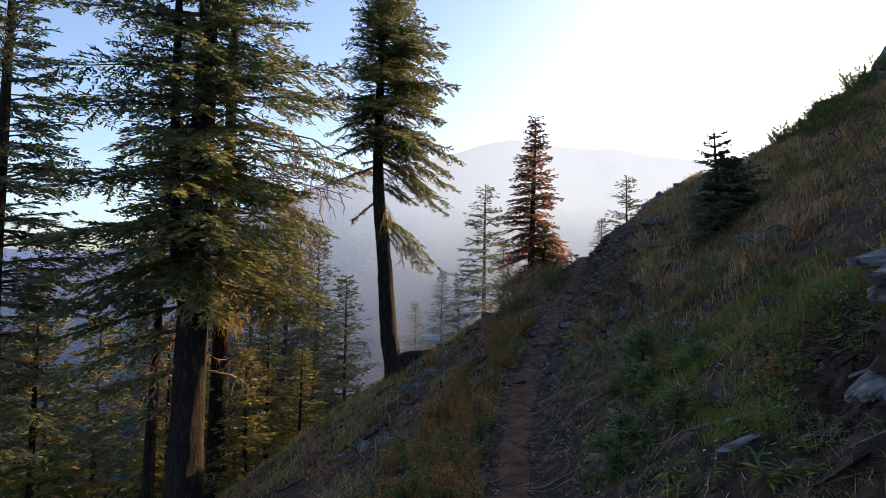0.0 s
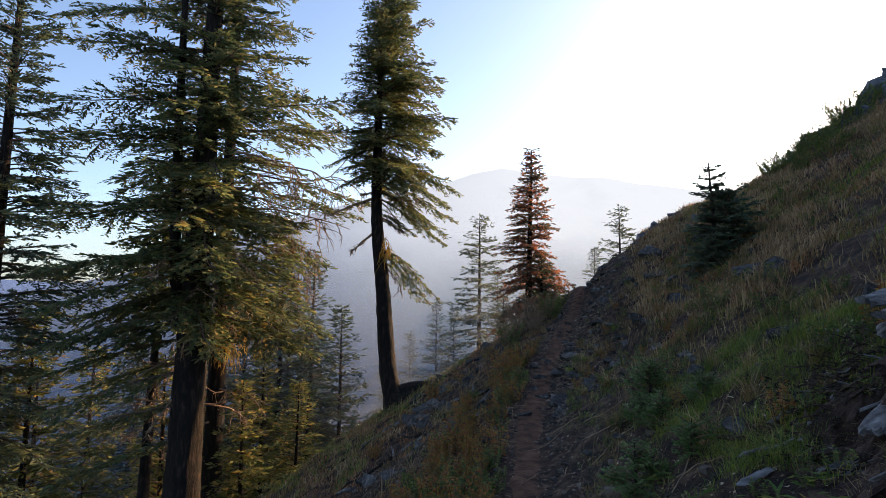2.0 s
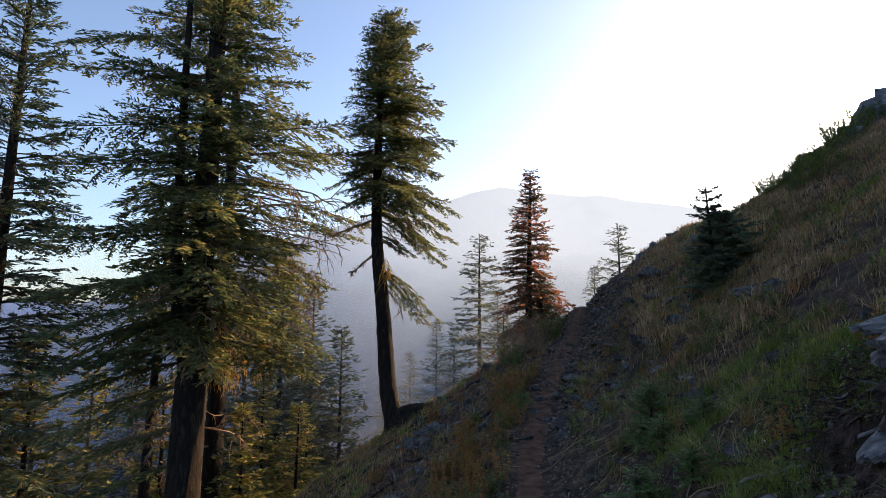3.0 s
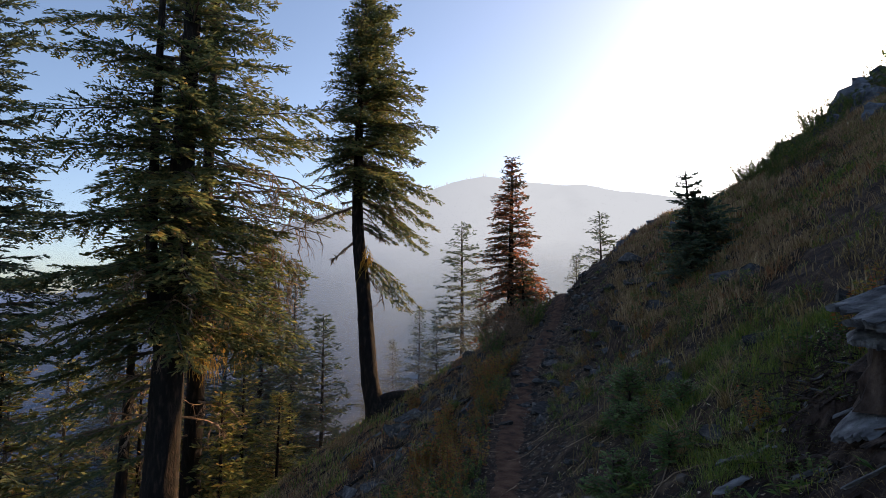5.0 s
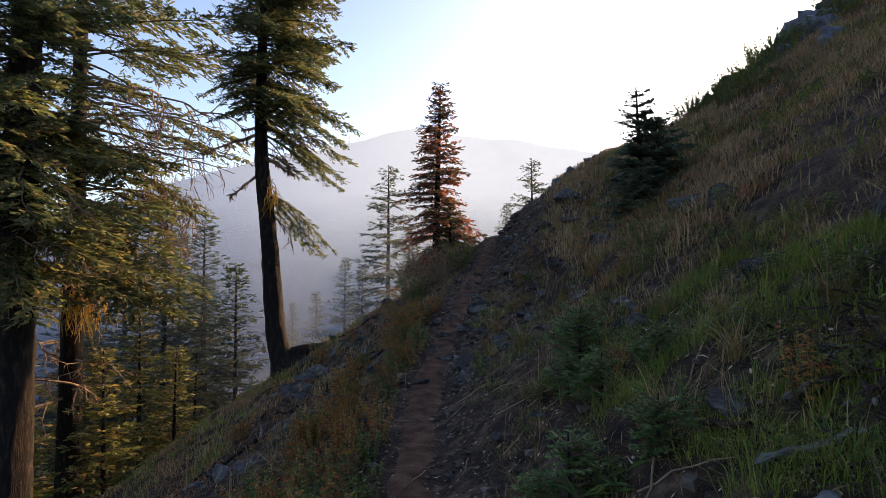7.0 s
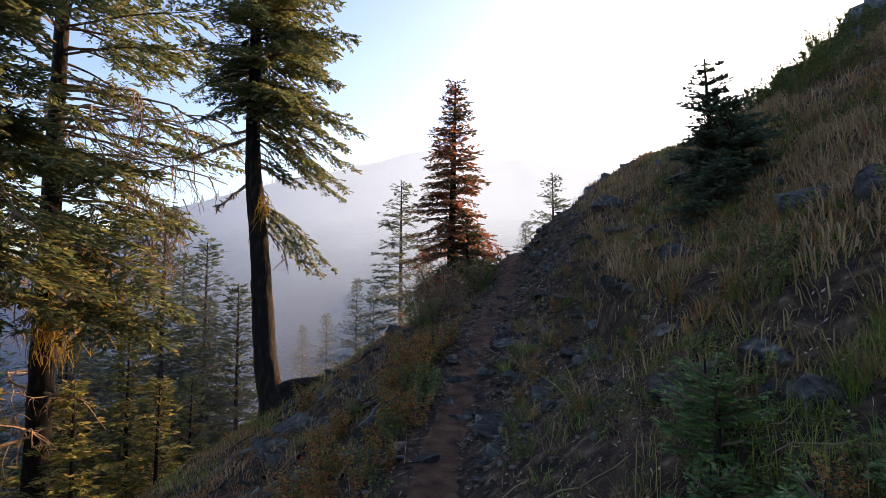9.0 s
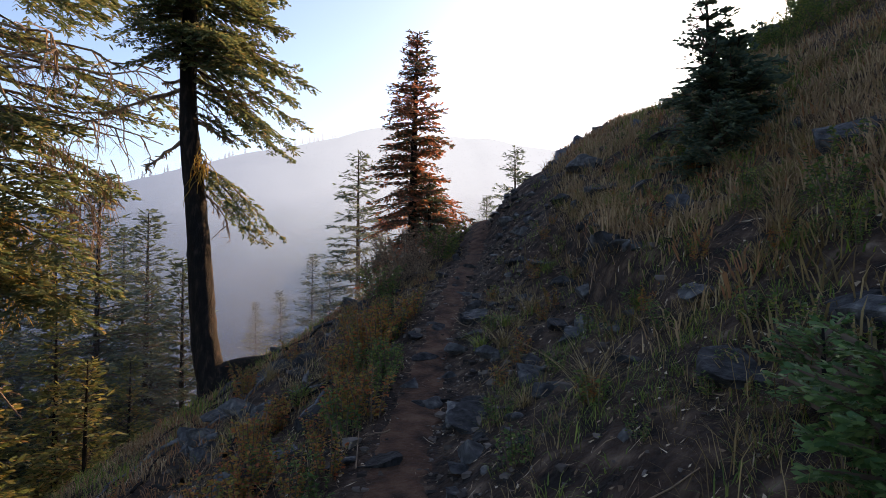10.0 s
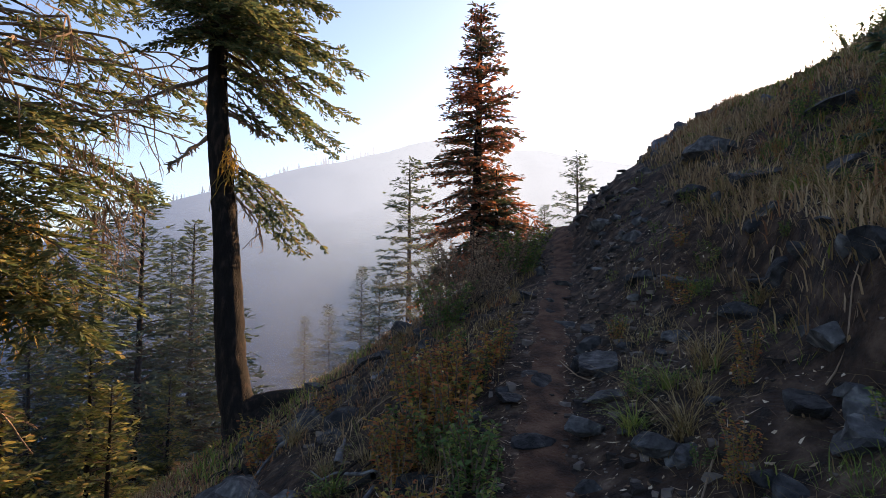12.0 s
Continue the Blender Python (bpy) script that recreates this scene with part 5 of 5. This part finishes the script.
def stump_shell(seed, height, r0):
    """A hollow broken stump: rings of uneven radius, a ragged rim and an inner wall."""
    r = np.random.default_rng(seed)
    n, rows = 44, []
    a = np.arange(n) * 2 * np.pi / n
    flute = 1 + 0.1 * np.sin(a * 5 + 1) + 0.07 * np.sin(a * 11 + 2) + r.normal(0, 0.03, n)
    rim = 1 + 0.16 * np.sin(a * 3 + 2) + r.normal(0, 0.09, n)
    for k in (0, 0.12, 0.3, 0.5, 0.7, 0.88, 1):
        rad = r0 * flute * (1.5 - 0.9 * k + 0.55 * k * k) + r.normal(0, 0.012, n)
        rows.append(np.stack([np.cos(a) * rad, np.sin(a) * rad, height * k * (1 + (rim - 1) * k)], -1))
    for k, q in ((1, 0.8), (0.7, 0.7), (0.4, 0.5), (0.3, 0.05)):
        rad = r0 * flute * q * (1.5 - 0.9 * k + 0.55 * k * k)
        rows.append(np.stack([np.cos(a) * rad, np.sin(a) * rad, height * k * (1 + (rim - 1) * k) - 0.01], -1))
    v = np.stack(rows).reshape(-1, 3)
    i, j = np.arange(len(rows) - 1)[:, None] * n, np.arange(n)[None]
    return v, np.stack([i + j, i + (j + 1) % n, i + n + (j + 1) % n, i + n + j], -1).reshape(-1, 4)


def bank_mesh():
    """A bank of fibrous rotten wood draped on the slope, ridged down the fall line."""
    nu, nv = 150, 110
    U, V = np.meshgrid(np.linspace(0, 1, nu), np.linspace(0, 1, nv))
    x = 1.2 + 1.1 * U + 1.5 * V
    y = 1.9 + 2.2 * U - 0.75 * V
    rise = np.clip(V / 0.3, 0, 1) ** 0.7 * np.clip((1 - V) / 0.2, 0, 1) * np.clip(U / 0.15, 0, 1) * np.clip((1 - U) / 0.2, 0, 1) ** 0.6
    fibre = np.abs(waves(U * 2.0 + 0.3 * V, V * 0.35, 91, 0.25)) + 0.5 * np.abs(waves(U * 2.0 + 0.25 * V, V * 0.5, 92, 0.08))
    step = np.floor((V + 0.12 * waves(U * 2, V, 93, 0.6)) * 5) / 5
    z = ground(x, y) - 0.05 + rise * (0.1 + 0.08 * fibre + 0.12 * step + 0.05 * waves(x, y, 94, 0.5))
    i, j = np.meshgrid(np.arange(nu - 1), np.arange(nv - 1))
    q = (j * nu + i).ravel()
    return np.stack([x, y, z], -1).reshape(-1, 3), np.stack([q, q + 1, q + nu + 1, q + nu], -1)


tagged(new("rotten_log", mesh_from("rotten_log", *bank_mesh(), M_ROT, False)), "dark fibrous rotten log sunk into the bank", "log")
SX, SY = 2.6, 2.77
st = thing("tree_stump", (SX, SY, gz(SX, SY) - 0.1), "broken grey weathered stump with a hollow rotten base", "stump")
part_mesh("stump_body", mesh_from("stump_body", *stump_shell(5, 0.52, 0.27), M_ROT, False), st)
def plank(L, w, th, seed, bow=0.08, nu=34, nv=20):
    """A weathered slab of split wood: fibrous faces, ragged ends and a gentle warp."""
    r = np.random.default_rng(seed)
    U, V = np.meshgrid(np.linspace(-0.5, 0.5, nu), np.linspace(-0.5, 0.5, nv))
    end = 1 - 0.1 * r.random(nv)[:, None] * np.abs(2 * U) ** 2 - 0.16 * np.abs(waves(V * 4, V * 0, seed, 0.6))
    x, y = U * L * end, V * w * (1 - 0.25 * np.abs(2 * U) ** 3) + 0.04 * w * waves(U * 2, V, seed + 1, 0.7)
    fibre = 0.4 * np.abs(waves(V * 5, U * 0.5, seed + 2, 0.5)) + 0.5 * np.floor(3 * (V + 0.5) + 0.5 * waves(U * 2, V, seed + 3, 0.8)) / 3
    warp = bow * L * (np.sin(U * 4 + seed) * 0.5 - 1.2 * V ** 2)
    edge = np.minimum(1, 6 * (0.5 - np.abs(V)))
    top = np.stack([x, y, warp + th * (0.25 + 0.75 * fibre) * edge], -1).reshape(-1, 3)
    bot = np.stack([x * 0.97, y * 0.97, warp - th * 0.5 * edge - 0.3 * th * np.abs(waves(V * 4, U, seed + 4, 0.6))], -1).reshape(-1, 3)
    i, j = np.meshgrid(np.arange(nu - 1), np.arange(nv - 1))
    q = (j * nu + i).ravel()
    f = np.stack([q, q + 1, q + nu + 1, q + nu], -1)
    n = nu * nv
    rim = list(range(nu)) + [k * nu + nu - 1 for k in range(1, nv)] + [(nv - 1) * nu + k for k in range(nu - 2, -1, -1)] + [k * nu for k in range(nv - 2, 0, -1)]
    side = np.array([[rim[k], rim[k - 1], rim[k - 1] + n, rim[k] + n] for k in range(len(rim))])
    return np.concatenate([top, bot]), np.concatenate([f, f[:, ::-1] + n, side])


for k, (px, py, pz, L, w, rz, rx, ry) in enumerate(((-0.25, 0.0, 0.5, 0.75, 0.34, 25, 8, -8), (-0.17, -0.1, 0.55, 0.7, 0.3, 45, -6, -4), (-0.34, 0.08, 0.6, 0.5, 0.16, 12, 12, -10), (-0.22, 0.06, 0.46, 0.6, 0.3, 32, 4, -12), (-0.3, -0.04, 0.53, 0.65, 0.2, 18, -4, -6), (-0.28, 0.1, 0.41, 0.6, 0.22, 38, 8, -8), (-0.2, -0.1, 0.68, 0.45, 0.22, 35, 0, 0), (-0.24, 0.2, 0.02, 0.75, 0.3, 28, -14, -30), (-0.08, 0.05, 0.16, 0.55, 0.28, 45, -8, -24))):
    ob = part_mesh("splintered_slab", mesh_from("splintered_slab", *plank(L, w, 0.035, 80 + 7 * k), M_SILVER, False), st, "grey weathered splintered wood slab")
    ob.matrix_basis = pose(px, py, pz, rx, ry, rz)
# strips of decayed wood that follow the grain of the rotten log
rs = np.random.default_rng(17)
STRIPS = [mesh_from("wood_strip", *plank(1.0, w, 0.03, 140 + k, 0.05, 16, 9), m, False) for k, (w, m) in enumerate(((0.16, M_ROT), (0.24, M_ROT), (0.12, M_SILVER), (0.2, M_ROT), (0.3, M_ROT)))]
for k in range(64):
    u, v = rs.uniform(0.1, 0.95), rs.uniform(0.12, 0.8)
    x, y = 1.2 + 1.1 * u + 1.5 * v, 1.9 + 2.2 * u - 0.75 * v
    slope = math.degrees(math.atan2(gz(x + 0.27, y - 0.13) - gz(x - 0.27, y + 0.13), 0.6))
    lift = 0.13 * min(1, v / 0.3) * min(1, (1 - u) / 0.2)
    ob = new("wood_strip", STRIPS[k % 5])
    ob.matrix_basis = pose(x, y, gz(x, y) + lift + rs.uniform(-0.02, 0.03), rs.uniform(-25, 25), -slope + rs.uniform(-14, 14), rs.uniform(-60, 0)) @ Matrix.Scale(rs.uniform(0.15, 0.5), 4)
    tagged(ob, "grey weathered strip of wood on a rotten log" if k % 5 == 2 else "dark decayed strip of wood on a rotten log", "wood", "decayed slabs")
# rotten wood flakes and bark litter on the bank
r9 = np.random.default_rng(9)
flakes, silver = Heap(), Heap()
for k in range(320):
    u = r9.random()
    x, y = 1.95 + 0.75 * u + r9.normal(0, 0.2), 2.8 + 1.25 * u + r9.normal(0, 0.2)
    v, f = shard(r9.uniform(0.03, 0.15), r9.uniform(0.008, 0.025), r9.uniform(0.006, 0.014), 500 + k)
    m = pose(x, y, gz(x, y) + 0.02 + 0.1 * np.clip((x - 1.9) / 0.5, 0, 1), r9.uniform(-35, 35), r9.uniform(-40, 20), r9.uniform(-40, 60))
    mm = np.array(m)
    (silver if k % 14 == 0 else flakes).add(v @ mm[:3, :3].T + mm[:3, 3], f)
tagged(new("rotten_wood_chips", flakes.mesh("rotten_wood_chips", M_ROT)), "dark brown rotten wood chips on the bank", "wood chips", kind="stuff")
tagged(new("grey_wood_splinters", silver.mesh("grey_wood_splinters", M_SILVER)), "grey weathered wood splinters on the bank", "wood chips", kind="stuff")
for k, (x, y, L, w, rz, ry) in enumerate(((2.35, 3.75, 0.45, 0.1, 130, 30), (2.2, 3.95, 0.35, 0.09, 120, 26), (2.5, 3.8, 0.4, 0.12, 140, 30), (1.95, 3.6, 0.35, 0.09, 150, 30), (1.95, 4.05, 0.3, 0.1, 100, 20), (1.7, 3.3, 0.3, 0.06, 20, -10))):
    ob = new("bark_slab", mesh_from("bark_slab", *shard(L, w, w * 0.4, 60 + k, 0.15), M_SILVER if k % 2 else M_ROT, False))
    ob.matrix_basis = pose(x, y, gz(x, y) + 0.04, 10, ry, rz)
    tagged(ob, "decayed slab of bark and wood on the bank", "wood", "decayed slabs")
# grey roots and dead branches on the lower bank
for k in range(38):
    y = rng.uniform(9.5, 16)
    x = float(path_x(np.array(y))) + rng.uniform(-4.2, -0.9)
    L, a = rng.uniform(0.3, 1.1), rng.normal(2.3, 0.7)
    s = np.linspace(-0.5, 0.5, 7)
    px, py = x + np.cos(a) * s * L, y + np.sin(a) * s * L + rng.normal(0, 0.03, 7)
    pts = np.stack([px, py, ground(px, py) + 0.02 + 0.05 * np.abs(np.sin(s * 4 + k))], -1)
    ob = new("dead_branch", mesh_from("dead_branch", *tube(pts - [x, y, gz(x, y)], np.linspace(0.028, 0.008, 7) * rng.uniform(0.5, 1.2), 6, 0.08), M_SILVER if k % 3 == 0 else M_BARK, True))
    ob.location = (x, y, gz(x, y))
    tagged(ob, "weathered dead branch lying on the bank", "branch", "dead branches on the bank")
# fallen sticks and dry stalks
for k in range(46):
    if k < 20:
        y, d = rng.uniform(2.6, 6), rng.uniform(-0.9, 1.8)
    else:
        y, d = rng.uniform(6, 13), rng.uniform(-1.5, 2.2)
    x = float(path_x(np.array(y))) + d
    L, a = rng.uniform(0.18, 0.6), rng.uniform(0, 6.283)
    s = np.linspace(-0.5, 0.5, 6)
    px, py = x + np.cos(a) * s * L, y + np.sin(a) * s * L + rng.normal(0, 0.012, 6)
    pts = np.stack([px, py, ground(px, py) + 0.012 + 0.05 * rng.random() * (s + 0.5)], -1)
    ob = new("stick", mesh_from("stick", *tube(pts - [x, y, gz(x, y)], np.linspace(0.006, 0.0025, 6), 5), M_STRAW if k % 2 else M_DEAD, True))
    ob.location = (x, y, gz(x, y))
    tagged(ob, "thin dry stick lying on the ground", "stick", "fallen sticks")
